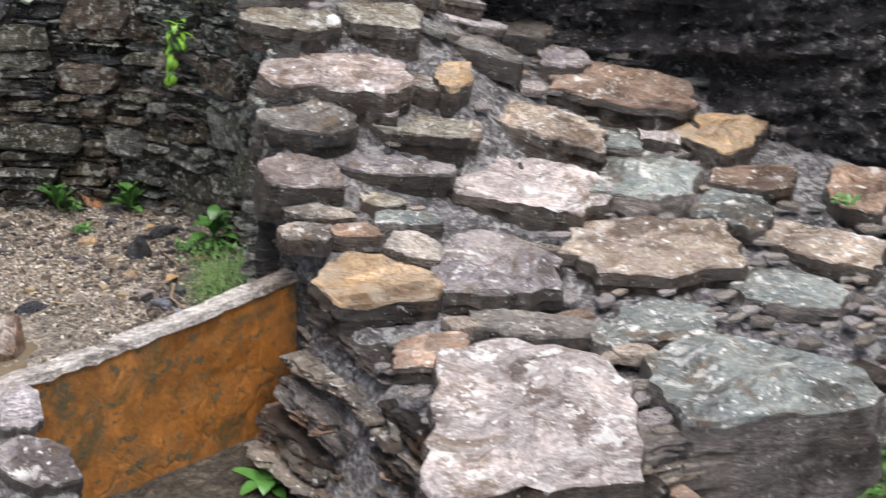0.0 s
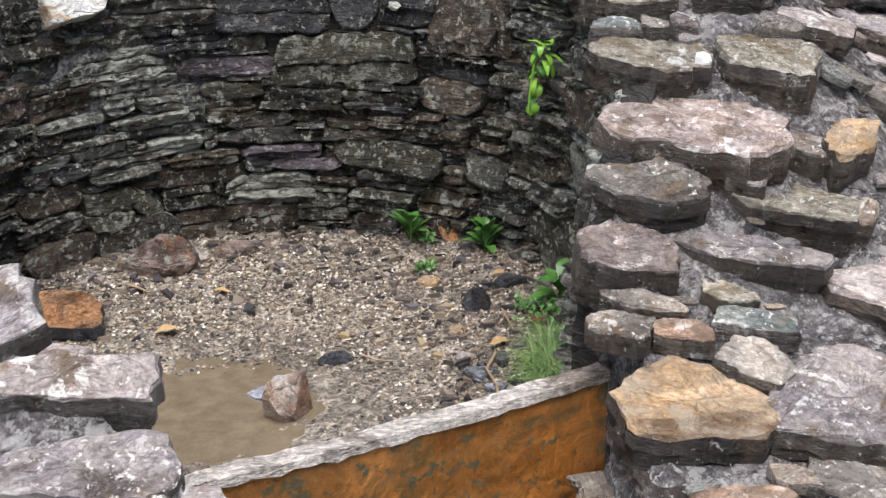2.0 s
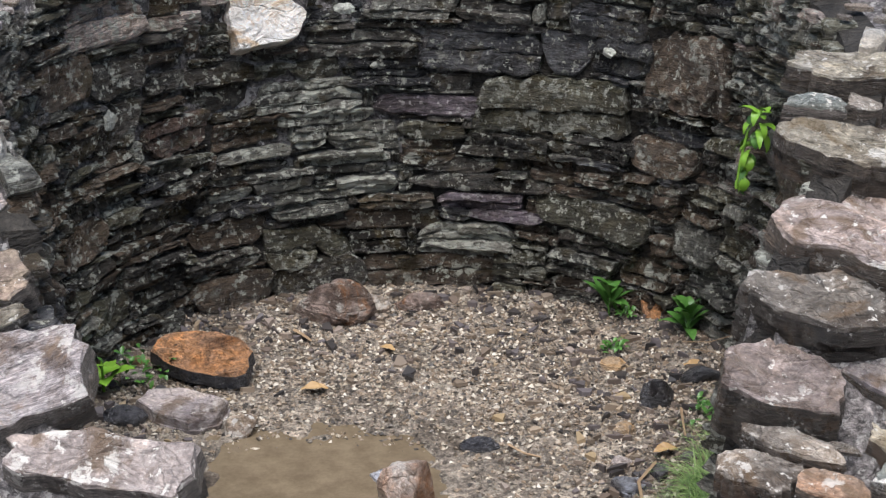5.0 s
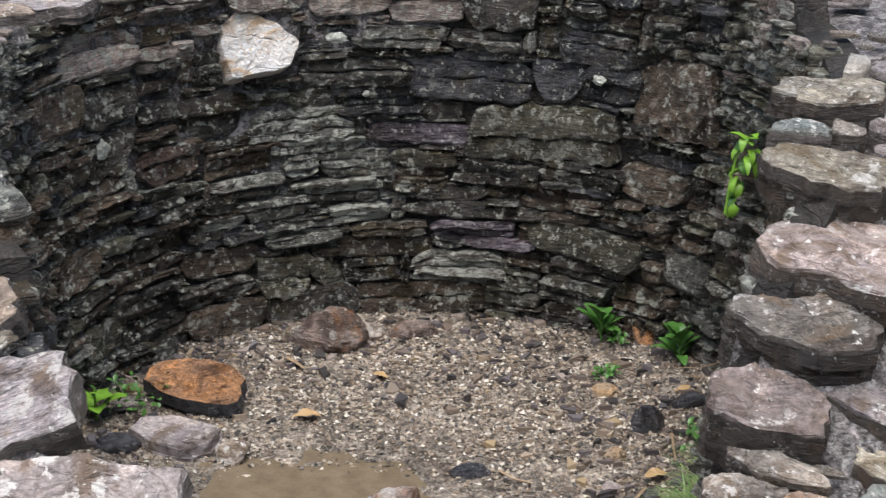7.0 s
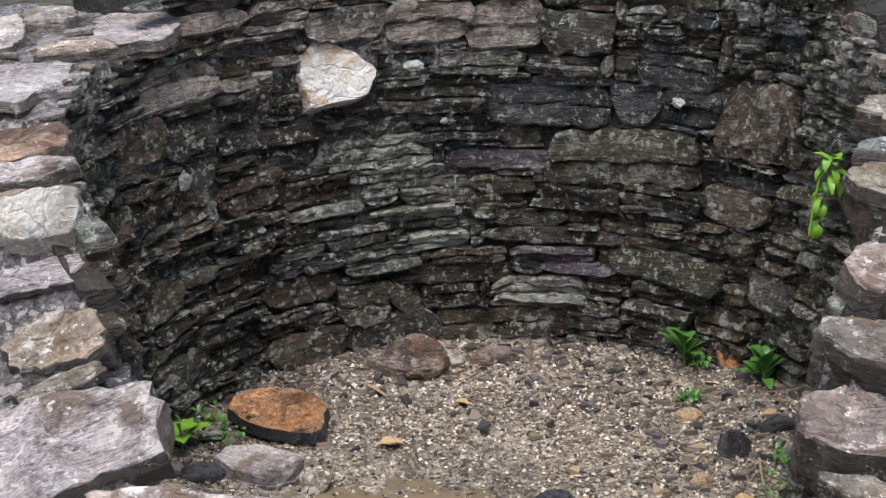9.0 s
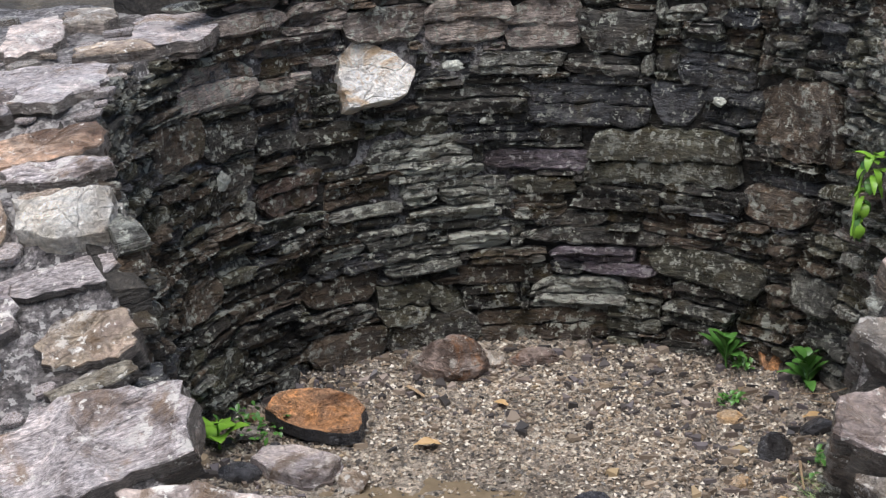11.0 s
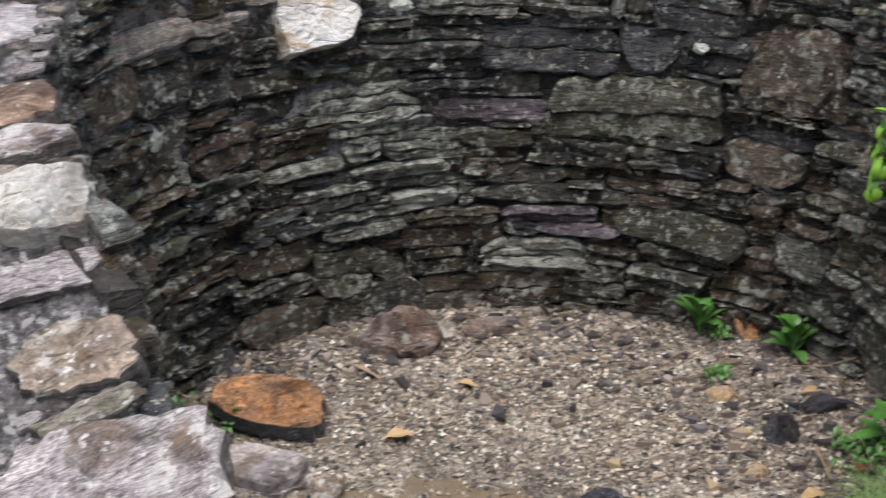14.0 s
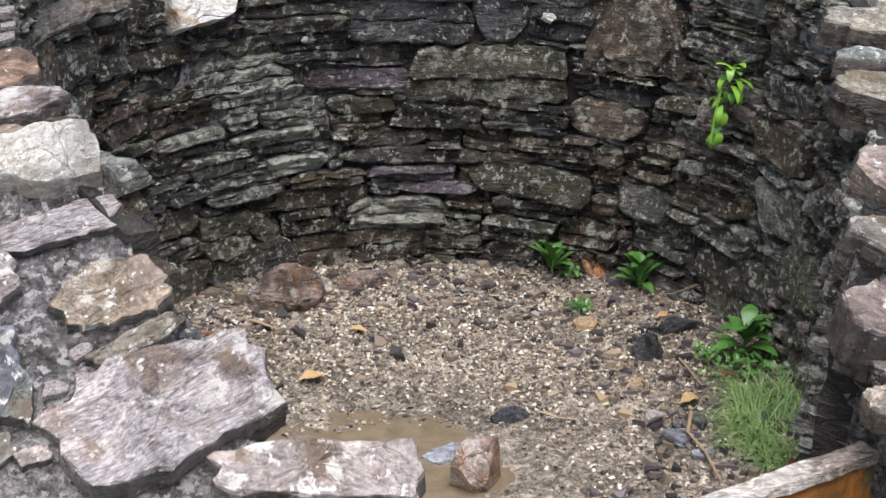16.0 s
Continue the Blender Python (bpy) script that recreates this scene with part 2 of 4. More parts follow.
def plain_mat(name, a, b, rough=0.5, island=False):
    m = bpy.data.materials.new(name)
    m.use_nodes = True
    n, link = m.node_tree.nodes, m.node_tree.links.new
    bsdf = n["Principled BSDF"]
    r = n.new("ShaderNodeValToRGB")
    r.color_ramp.elements[0].color, r.color_ramp.elements[1].color = (*a, 1), (*b, 1)
    if island:
        link(n.new("ShaderNodeNewGeometry").outputs["Random Per Island"], r.inputs[0])
    else:
        t = n.new("ShaderNodeTexNoise"); t.inputs["Scale"].default_value = 45; t.inputs["Detail"].default_value = 4
        link(n.new("ShaderNodeTexCoord").outputs["Object"], t.inputs["Vector"]); link(t.outputs["Fac"], r.inputs[0])
    link(r.outputs[0], bsdf.inputs["Base Color"])
    bsdf.inputs["Roughness"].default_value = rough
    return m, r


LEAF, _ = plain_mat("green leaf", (0.03, 0.105, 0.02), (0.11, 0.26, 0.05), 0.35)
LIME, _ = plain_mat("lime green leaf", (0.13, 0.32, 0.025), (0.26, 0.46, 0.06), 0.35)
GRASS, _ = plain_mat("grass blade", (0.07, 0.17, 0.04), (0.34, 0.46, 0.17), 0.45, True)
TWIG, _ = plain_mat("dry twig", (0.22, 0.14, 0.08), (0.36, 0.27, 0.17), 0.6)
DRYLEAF, _ = plain_mat("dry orange leaf", (0.34, 0.20, 0.08), (0.46, 0.32, 0.16), 0.5)
REDLEAF, _ = plain_mat("dark red leaf", (0.10, 0.022, 0.014), (0.22, 0.07, 0.035), 0.45)
PEBBLE, pr = plain_mat("mixed pebbles", (0.04, 0.037, 0.034), (0.66, 0.61, 0.53), 0.45, True)
for p, c in ((0.25, (0.12, 0.10, 0.08)), (0.5, (0.24, 0.18, 0.125)), (0.72, (0.33, 0.27, 0.20)), (0.86, (0.51, 0.45, 0.36))):
    e = pr.color_ramp.elements.new(p)
    e.color = (*c, 1)
CHIPS, cr = plain_mat("mixed slate chips", (0.028, 0.027, 0.028), (0.32, 0.24, 0.14), 0.4, True)
for p, c in ((0.22, (0.06, 0.052, 0.05)), (0.4, (0.13, 0.115, 0.12)), (0.6, (0.15, 0.115, 0.09)), (0.8, (0.20, 0.16, 0.12)), (0.9, (0.30, 0.25, 0.22))):
    e = cr.color_ramp.elements.new(p)
    e.color = (*c, 1)
QUARTZ, _ = plain_mat("white quartz pebble", (0.72, 0.70, 0.66), (0.84, 0.82, 0.79), 0.4)
PATCH = stone_mat("pale lichen", (0.36, 0.37, 0.33), (0.26, 0.27, 0.23), None, 0, 0.7, 0.5, (1, 1, 1), value=0.2, cracks=0.0, streak=0.2)
WATER = bpy.data.materials.new("muddy brown water")
WATER.use_nodes = True
wb = WATER.node_tree.nodes["Principled BSDF"]
wn = WATER.node_tree.nodes.new("ShaderNodeTexNoise")
wn.inputs["Scale"].default_value, wn.inputs["Detail"].default_value, wn.inputs["Roughness"].default_value = 26, 7, 0.7
wr = WATER.node_tree.nodes.new("ShaderNodeValToRGB")
wr.color_ramp.elements[0].position, wr.color_ramp.elements[0].color = 0.35, (0.13, 0.10, 0.066, 1)
wr.color_ramp.elements[1].position, wr.color_ramp.elements[1].color = 0.66, (0.20, 0.157, 0.105, 1)
WATER.node_tree.links.new(WATER.node_tree.nodes.new("ShaderNodeNewGeometry").outputs["Position"], wn.inputs["Vector"])
WATER.node_tree.links.new(wn.outputs["Fac"], wr.inputs[0])
WATER.node_tree.links.new(wr.outputs[0], wb.inputs["Base Color"])
wb.inputs["Roughness"].default_value, wb.inputs["IOR"].default_value = 0.12, 1.33


# ---- mesh helpers ----
def finish(name, bm, material, parent=None, label="", edge=None):
    me = bpy.data.meshes.new(name)
    bmesh.ops.recalc_face_normals(bm, faces=bm.faces)
    bm.to_mesh(me)
    bm.free()
    me.materials.append(material)
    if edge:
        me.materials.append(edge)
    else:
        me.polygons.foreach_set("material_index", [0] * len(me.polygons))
    ob = new(name, me)
    if parent:
        ob.parent = parent
    if label:
        tagged(ob, label)
    return ob


def part(name, bm, material, parent, label=""):
    return finish(name, bm, material, parent, label)


def slab_bm(w, d, th, seed, points=36, layers=3, rings=(0.95, 0.84, 0.68, 0.48, 0.24), rough=1.0, square=3.2, taper=0.0, step=1.0):
    """A broken slab of split layers: uneven outline, ledges round the sides, flaked top. x: width, y: depth, z: up, top near z = 0."""
    rng = random.Random(seed)
    off = Vector((rng.uniform(0, 90), rng.uniform(0, 90), rng.uniform(0, 90)))
    skew, wedge = rng.uniform(-0.25, 0.25), rng.uniform(-0.25, 0.25) + taper
    corners = []
    for sx, sy, along in ((-1, -1, 0), (1, -1, 1), (1, 1, 0), (-1, 1, 1)):
        x, y = sx * rng.uniform(0.86, 1.1), sy * rng.uniform(0.86, 1.1)
        if rng.random() < 0.75:
            a, c = rng.uniform(0.15, 0.85), rng.uniform(0.15, 0.75)
            two = [(x - sx * a, y), (x, y - sy * c)]
            corners += two[::-1] if along == 0 else two
        else:
            corners.append((x, y))
    corners = [(x + skew * y * min(1, d / w), y * (1 + wedge * x)) for x, y in corners]
    metric = [math.hypot((corners[i - 1][0] - p[0]) * w, (corners[i - 1][1] - p[1]) * d) for i, p in enumerate(corners)]
    metric = metric[1:] + metric[:1]
    outline, total, at, edge = [], sum(metric), 0.0, 0
    for i in range(points):
        want = total * i / points
        while want > at + metric[edge]:
            at += metric[edge]
            edge += 1
        f = (want - at) / metric[edge]
        (x0, y0), (x1, y1) = corners[edge], corners[(edge + 1) % len(corners)]
        x, y = x0 + (x1 - x0) * f, y0 + (y1 - y0) * f
        p = Vector((x, y, 0))
        j = (0.16 * noise.noise(p * 1.7 + off) + 0.20 * noise.noise(p * 4.5 + off) + rng.uniform(-0.11, 0.11)) * rough / square
        outline.append((x * (1 + j), y * (1 + j)))
    bm = bmesh.new()
    loops = []
    small = min(w, d)
    cuts = [0.0] + sorted((k + rng.uniform(-0.3, 0.3)) / layers for k in range(1, layers)) + [1.0]
    for k in range(layers):
        inset = 0.0 if k == layers - 1 else rng.uniform(-0.05, 0.13) * rough * step
        for f in (cuts[k] + 0.02, cuts[k + 1] - 0.02):
            ring = []
            for x, y in outline:
                q = Vector((x * 2.6, y * 2.6, k * 7.3))
                j = 1 - inset - 0.10 * rough * step * noise.noise(q + off) * (k < layers - 1) - 0.05 * rough * noise.noise(q * 2.7 + off) - 0.03 * (f > 0.9)
                ring.append(bm.verts.new((x * w / 2 * j, y * d / 2 * (j if d < 2.2 * w else 1), th * (f - 1) + noise.noise(Vector((x * 2.2, y * 2.2, k * 0.3)) + off) * th * 0.14)))
            loops.append(ring)
    for sc in rings:
        ring = []
        for x, y in outline:
            p = Vector((x * sc * w, y * sc * d, 0)) * 5 + off
            hgt = noise.noise(p * 1.1) * 0.7 + noise.noise(p * 4.2) * 0.22
            hgt += round(noise.noise(p * 0.9 + off) * 4) * 0.2 + round(noise.noise(p * 2.3 - off) * 3) * 0.12
            hgt = max(hgt, -0.2 - 0.5 * (1 - sc))
            lens = 0.05 + 0.10 * (1 - sc)
            ring.append(bm.verts.new((x * sc * w / 2, y * sc * d / 2, min(th, 0.07) * (lens + hgt * 0.40 * rough * min(1, 2.5 * (1 - sc) + 0.15)))))
        loops.append(ring)
    for k, (a, b) in enumerate(zip(loops, loops[1:])):
        for i in range(points):
            j = (i + 1) % points
            # the broken edges, below the weathered bedding face, take the second material where there is one: darker
            # stone, with shade put into its colour
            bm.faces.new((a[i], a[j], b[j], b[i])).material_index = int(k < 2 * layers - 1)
    top = bm.verts.new(sum((v.co for v in loops[-1]), Vector()) / points)
    for i in range(points):
        bm.faces.new((loops[-1][i], loops[-1][(i + 1) % points], top))
    bm.faces.new(list(reversed(loops[0])))
    return bm


def slate_bm(w, h, deep, seed, layers=1, cell=0.013, jag=1.0, bend=1 / 1.32):
    """A wall stone seen on its split edges: thin uneven beds one on the other, ragged in front, wedged off at the ends.
    x: along the wall, y: up, z: out of the wall, bent to the curve of the niche."""
    rng = random.Random(seed)
    off = Vector((rng.uniform(0, 90), rng.uniform(0, 90), rng.uniform(0, 90)))
    n = max(5, int(w / cell))
    ends = [(rng.uniform(0.08, 0.5), rng.uniform(0.15, 0.85), rng.uniform(-0.4, 0.4)) for _ in range(2)]
    slope, swell = rng.uniform(-0.05, 0.05), 0.10 * jag
    cuts = [0.0] + sorted((k + rng.uniform(-0.32, 0.32)) / layers for k in range(1, layers)) + [1.0]

    slant = [rng.uniform(-0.55, 0.55) for _ in range(2)]
    rows = 3 + int(h / layers / 0.022)

    def level(u, f):
        reach, pinch, mid = ends[u > 0]
        e = 1 - pinch * max(0.0, (abs(u) - 1 + reach) / reach) ** 1.6
        y = (f - 0.5 - mid * 0.5) * e + mid * 0.5
        y += swell * noise.noise(Vector((u * w * 14, f * 3.1, 0)) + off) + 0.5 * swell * noise.noise(Vector((u * w * 45, f * 7, 4)) + off)
        return h * y + slope * u * w / 2

    bm = bmesh.new()
    for k in range(layers):
        lo, hi = (-1 + rng.uniform(0, 0.16) * jag, 1 - rng.uniform(0, 0.16) * jag) if layers > 1 else (-1, 1)
        out = rng.uniform(-0.011, 0.007) * jag if layers > 1 else 0.0
        lean = rng.uniform(-0.006, 0.006) * jag
        breaks = [(rng.uniform(-1, 1), rng.uniform(-0.007, 0.007) * jag) for _ in range(1 + int(w / 0.06))]
        cols = []
        for i in range(n + 1):
            u = lo + (hi - lo) * i / n + (rng.uniform(-0.3, 0.3) / n if 0 < i < n else 0)
            x = u * w / 2
            z = out + x * x * bend + sum(s for b, s in breaks if u > b) - 0.006 * (abs(u) > 0.93)
            z += 0.006 * jag * noise.noise(Vector((x * 40, k * 5, 1)) + off)
            y0, y1 = level(u, cuts[k] + 0.012), level(u, cuts[k + 1] - 0.012)
            t = y1 - y0
            c = min(0.005, 0.24 * t) * rng.uniform(0.5, 1.4)
            col = [(x, y0, z - c)]
            for q in range(1, rows):
                f = (q - 0.5) / (rows - 1)
                dz = 0.007 * jag * noise.noise(Vector((x * 38, f * t * 45, k)) + off) + 0.004 * jag * round(2 * noise.noise(Vector((x * 16, f * t * 30, k + 9)) + off))
                col.append((x, y0 + f * t, z + dz + lean * (2 * f - 1)))
            col += [(x, y1, z - c), (x, y1, -deep), (x, y0, -deep)]
            tilt = slant[0] * (1 - u) / 2 + slant[1] * (1 + u) / 2
            cols.append([bm.verts.new((p[0] + tilt * p[1], p[1], p[2])) for p in col])
        for a, b in zip(cols, cols[1:]):
            for q in range(rows + 3):
                bm.faces.new((a[q], b[q], b[(q + 1) % (rows + 3)], a[(q + 1) % (rows + 3)]))
        bm.faces.new(cols[0])
        bm.faces.new(list(reversed(cols[-1])))
    return bm


def rock_bm(sx, sy, sz, seed, sub=3, rough=0.3, flat=0.5):
    """An angular rock: a ball cut by random planes, with fine roughness; it sits on z = 0."""
    rng = random.Random(seed)
    bm = bmesh.new()
    bmesh.ops.create_icosphere(bm, subdivisions=sub, radius=1)
    planes = [(Vector((rng.uniform(-1, 1), rng.uniform(-1, 1), rng.uniform(-0.6, 1))).normalized(), rng.uniform(0.55, 0.85)) for _ in range(9)]
    off = Vector((rng.uniform(0, 50), 3, rng.uniform(0, 50)))
    for v in bm.verts:
        p = v.co.copy()
        for nrm, dist in planes:
            over = p.dot(nrm) - dist
            if over > 0:
                p -= nrm * over * 0.92
        p *= 1 + rough * 0.4 * noise.noise(p * 2.2 + off) + rough * 0.15 * noise.noise(p * 7 + off)
        v.co = (p.x * sx / 2 * 1.25, p.y * sy / 2 * 1.25, max(p.z, -flat) * sz / (0.75 + flat))
    low = min(v.co.z for v in bm.verts)
    for v in bm.verts:
        v.co.z -= low + 0.003
    return bm


# ---- the shape of the ruin ----
def smooth(a, b, v):
    f = min(1.0, max(0.0, (v - a) / (b - a)))
    return f * f * (3 - 2 * f)


def wall_radius(z, deg=90.0):
    """The niche is a little wider low on its right side."""
    return 0.642 + 0.06 * z + 0.05 * (1 - smooth(28, 66, deg)) * (1 - 0.75 * max(z, 0.0))


RIGHT_NEAR = ((-2.2, -1.75, -1.3, -1.16, -1.0, -0.8, -0.65, -0.56, -0.5, -0.3, -0.1, 0.3), (0.05, 0.12, 0.16, 0.175, 0.19, 0.265, 0.31, 0.40, 0.48, 0.65, 0.75, 0.80))
RIGHT_FAR = ((-2.2, -1.75, -1.2, -0.66, -0.28, 0.0, 0.3), (0.05, 0.12, 0.2, 0.32, 0.49, 0.6, 0.7))
LEFT_LINE = ((-1.5, -1.15, -0.887, -0.765, -0.7, -0.6, -0.45, -0.3, -0.1, 0.3), (0.08, 0.16, 0.29, 0.40, 0.44, 0.50, 0.63, 0.69, 0.755, 0.79))
GROUND = -0.12


def right_height(x, y):
    k = min(1.0, max(0.0, (x - 0.95) / 0.4))
    k = k * k * (3 - 2 * k)
    return float(np.interp(y, *RIGHT_NEAR)) * (1 - k) + float(np.interp(y, *RIGHT_FAR)) * k


def left_height(x, y):
    return float(np.interp(y, *LEFT_LINE))


def right_mass(x, y):
    h = right_height(x, y)
    if y > -0.5:
        inner = smooth(0.705, 0.735, math.hypot(x, y))
    else:
        edge = float(np.interp(y, (-1.6, -1.15, -0.73, -0.5), (0.52, 0.52, 0.58, 0.57)))
        inner = smooth(edge - (0.2 if y < -0.78 else 0.03), edge + 0.01, x)
    front = -1.56 + 0.2 * max(0.0, x - 0.6)
    inner *= smooth(front - 0.05, front, y) * (1 - smooth(1.95, 2.38, x)) * (1 - smooth(0.65, 1.03, y))
    return GROUND - 0.06 + (h - GROUND + 0.06) * inner


def left_mass(x, y):
    h = left_height(x, y)
    if y > -0.46:
        inner = smooth(0.665, 0.70, math.hypot(x, y))
    else:
        edge = float(np.interp(y, (-1.3, -1.0, -0.887, -0.765, -0.6, -0.46), (-0.05, -0.1, -0.2, -0.38, -0.47, -0.52)))
        inner = 1 - smooth(edge - 0.02, edge + 0.02, x)
    inner *= smooth(-1.36, -1.3, y) * smooth(-1.79, -1.3, x) * (1 - smooth(0.65, 1.03, y))
    return GROUND - 0.06 + (h - GROUND + 0.06) * inner


def height_sheet(name, height, x0, x1, y0, y1, step, material, lump, sink=0.028):
    nx, ny = int((x1 - x0) / step) + 1, int((y1 - y0) / step) + 1
    verts, faces = [], []
    for j in range(ny):
        for i in range(nx):
            x, y = x0 + i * step, y0 + j * step
            p = Vector((x, y, 0))
            z = height(x, y) - sink + lump * (noise.noise(p * 9) + 0.6 * noise.noise(p * 27) + 0.3 * noise.noise(p * 70))
            verts.append((x, y, z))
    for j in range(ny - 1):
        for i in range(nx - 1):
            a = j * nx + i
            faces.append((a, a + 1, a + nx + 1, a + nx))
    me = bpy.data.meshes.new(name)
    me.from_pydata(verts, [], faces)
    me.materials.append(material)
    me.shade_smooth()
    return tagged(new(name, me), kind="structure")


def ground_height(x, y):
    return GROUND + 0.02 * noise.noise(Vector((x * 2, y * 2, 4)))


# ---- large structure ----
bm = bmesh.new()
bmesh.ops.create_grid(bm, x_segments=120, y_segments=120, size=1)
for v in bm.verts:
    r = max(abs(v.co.x), abs(v.co.y))
    s = 4.0 * r if r < 0.75 else 3.0 + (r - 0.75) ** 2 * 16000
    if r > 0:
        v.co.x, v.co.y = v.co.x / r * s, v.co.y / r * s
    p = v.co
    v.co.z = GROUND - 0.01 + (0.018 * noise.noise(Vector((p.x * 5, p.y * 5, 0))) + 0.012 * noise.noise(Vector((p.x * 17, p.y * 17, 2))) if s < 6 else 0)
ground = tagged(finish("ground", bm, EARTH), "dark damp earth round the ruin", kind="structure")

heap_right = height_sheet("wall_ruin_right", right_mass, 0.22, 2.4, -1.72, 1.05, 0.016, MORTAR, 0.014, 0.024)
tagged(heap_right, "ruined stepped wall end of flagstones bedded in mortar")
heap_left = height_sheet("wall_ruin_left", left_mass, -1.8, 0.02, -1.42, 1.05, 0.016, MORTAR, 0.010, 0.008)
tagged(heap_left, "ruined wall end of pale stones bedded in mortar")


def slab_line(x):
    return -0.872 + 0.232 * (x + 0.26) / 0.81


def floor_height(x, y):
    if y < slab_line(x) + 0.03 or (y < -0.5 and x < -0.42):
        return -0.22
    puddle = math.exp(-(((x + 0.13) / 0.25) ** 2 + ((y + 0.24) / 0.27) ** 2) ** 1.5)
    rise = 0.02 * smooth(0.45, 0.70, math.hypot(x, y)) + 0.015 * smooth(0.2, 0.6, x)
    return 0.028 - 0.017 * puddle + rise + 0.005 * noise.noise(Vector((x * 6, y * 6, 1))) + 0.005 * noise.noise(Vector((x * 19, y * 19, 1))) + 0.003 * noise.noise(Vector((x * 44, y * 44, 1)))


floor = height_sheet("floor", floor_height, -0.78, 0.78, -0.9, 0.78, 0.015, SOIL, 0.0025)
tagged(floor, "damp sandy gravel floor of the round niche")


def wall_top(deg):
    a = radians(deg)
    x, y = math.cos(a) * 0.72, math.sin(a) * 0.72
    if deg < 25:
        return min(0.80, right_height(x, y) - 0.02 - 0.10 * smooth(36, 45, -deg)) if y < 0.2 else 0.82
    if deg > 150:
        return left_height(x, y) - 0.02
    return 0.87


def wall_sector(name, a0, a1, label):
    """A thick curved piece of the niche wall: the earth core behind its stones."""
    n, levels = int((a1 - a0) / 2) + 1, 14
    bm = bmesh.new()
    grid = []
    for i in range(n):
        deg = a0 + (a1 - a0) * i / (n - 1)
        c, s, top = math.cos(radians(deg)), math.sin(radians(deg)), wall_top(deg)
        col = []
        for k in range(levels + 1):
            z = -0.2 + (top + 0.2) * k / levels
            r = wall_radius(z, deg) + 0.022 + 0.012 * noise.noise(Vector((c * 9, s * 9, z * 25)))
            col.append(bm.verts.new((r * c, r * s, z)))
        for z in (top + 0.01, -0.2):
            r = wall_radius(z, deg) + (0.42 if 30 < deg < 150 else 0.08)
            col.append(bm.verts.new((r * c, r * s, z)))
        grid.append(col)
    for a, b in zip(grid, grid[1:]):
        for k in range(len(a)):
            m = (k + 1) % len(a)
            bm.faces.new((a[k], b[k], b[m], a[m]))
    bm.faces.new(grid[0])
    bm.faces.new(list(reversed(grid[-1])))
    return tagged(finish(name, bm, CORE), label, kind="structure")


SECTORS = [
    (-43, 40, wall_sector("wall_niche_right", -43, 40, "dark curved dry-stone wall of thin slates")),
    (40, 140, wall_sector("wall_niche_back", 40, 140, "dark curved dry-stone wall of thin slates with lichen")),
    (140, 226, wall_sector("wall_niche_left", 140, 226, "dark curved dry-stone wall of slates")),
]


def sector(deg):
    return next((w for a, b, w in SECTORS if a <= deg < b), SECTORS[-1][2])


# the black rock face behind the right heap
bm = bmesh.new()
cells = []
for i in range(181):
    f = i / 180
    col = []
    for k in range(141):
        z = -0.2 + 1.7 * k / 140
        p = Vector((1.2 + 1.5 * f, 0.10 - 1.6 * f, z))
        d = 0.10 * noise.noise(Vector((f * 5, z * 2, 7))) + 0.07 * round(noise.noise(Vector((f * 4, z * 9 - f * 3, 3))) * 3) / 3 + 0.03 * noise.noise(Vector((f * 22, z * 34 - f * 8, 1))) + 0.035 * round(noise.noise(Vector((f * 11, z * 26 - f * 9, 5))) * 3) / 3 + 0.02 * noise.noise(Vector((f * 60, z * 110 - f * 30, 2)))
        col.append(bm.verts.new(p + Vector((0.73, 0.68, 0)) * (d + 0.12 * (z - 0.4))))
    cells.append(col)
for a, b in zip(cells, cells[1:]):
    for k in range(140):
        bm.faces.new((a[k], b[k], b[k + 1], a[k + 1]))
rim = [cells[0][0], cells[-1][0], cells[-1][-1], cells[0][-1]]
back = [bm.verts.new(v.co + Vector((0.75, 0.7, 0))) for v in rim]
for i in range(4):
    bm.faces.new((rim[i], rim[(i + 1) % 4], back[(i + 1) % 4], back[i]))
bm.faces.new(back)
tagged(finish("wall_rock_face", bm, CLIFF), "black wet slate rock face with pale veins", kind="structure")

# ---- shallow water ----
bm = bmesh.new()
ring = []
for i in range(90):
    a = 2 * math.pi * i / 90
    r = 1 + 0.16 * noise.noise(Vector((math.cos(a) * 7, math.sin(a) * 7, 9))) + 0.25 * noise.noise(Vector((math.cos(a) * 1.5, math.sin(a) * 1.5, 5)))
    ring.append(bm.verts.new((-0.13 + 0.42 * r * math.cos(a), -0.22 + 0.40 * r * math.sin(a), -0.0092)))
bm.faces.new(ring)
tagged(finish("water", bm, WATER), "shallow brown puddle on the gravel floor", kind="structure")

# ---- the threshold slab ----
bm = bmesh.new()
n, cols = 36, []
for i in range(n + 1):
    f = i / n
    x, y = -0.26 + 0.81 * f, -0.872 + 0.232 * f
    top = 0.166 + 0.036 * f - 0.012 * math.sin(math.pi * f) + 0.006 * noise.noise(Vector((f * 14, 0, 0)))
    col = []
    for k in range(9):
        z = -0.2 + (top + 0.2) * k / 8
        col.append(bm.verts.new((x, y + 0.006 * noise.noise(Vector((f * 6, z * 8, 3))), z)))
    col.append(bm.verts.new((x - 0.012, y + 0.020, top + 0.002)))
    col.append(bm.verts.new((x - 0.012, y + 0.020, -0.2)))
    cols.append(col)
for a, b in zip(cols, cols[1:]):
    for k in range(11):
        bm.faces.new((a[k], b[k], b[(k + 1) % 11], a[(k + 1) % 11]))
bm.faces.new(cols[0]); bm.faces.new(list(reversed(cols[-1])))
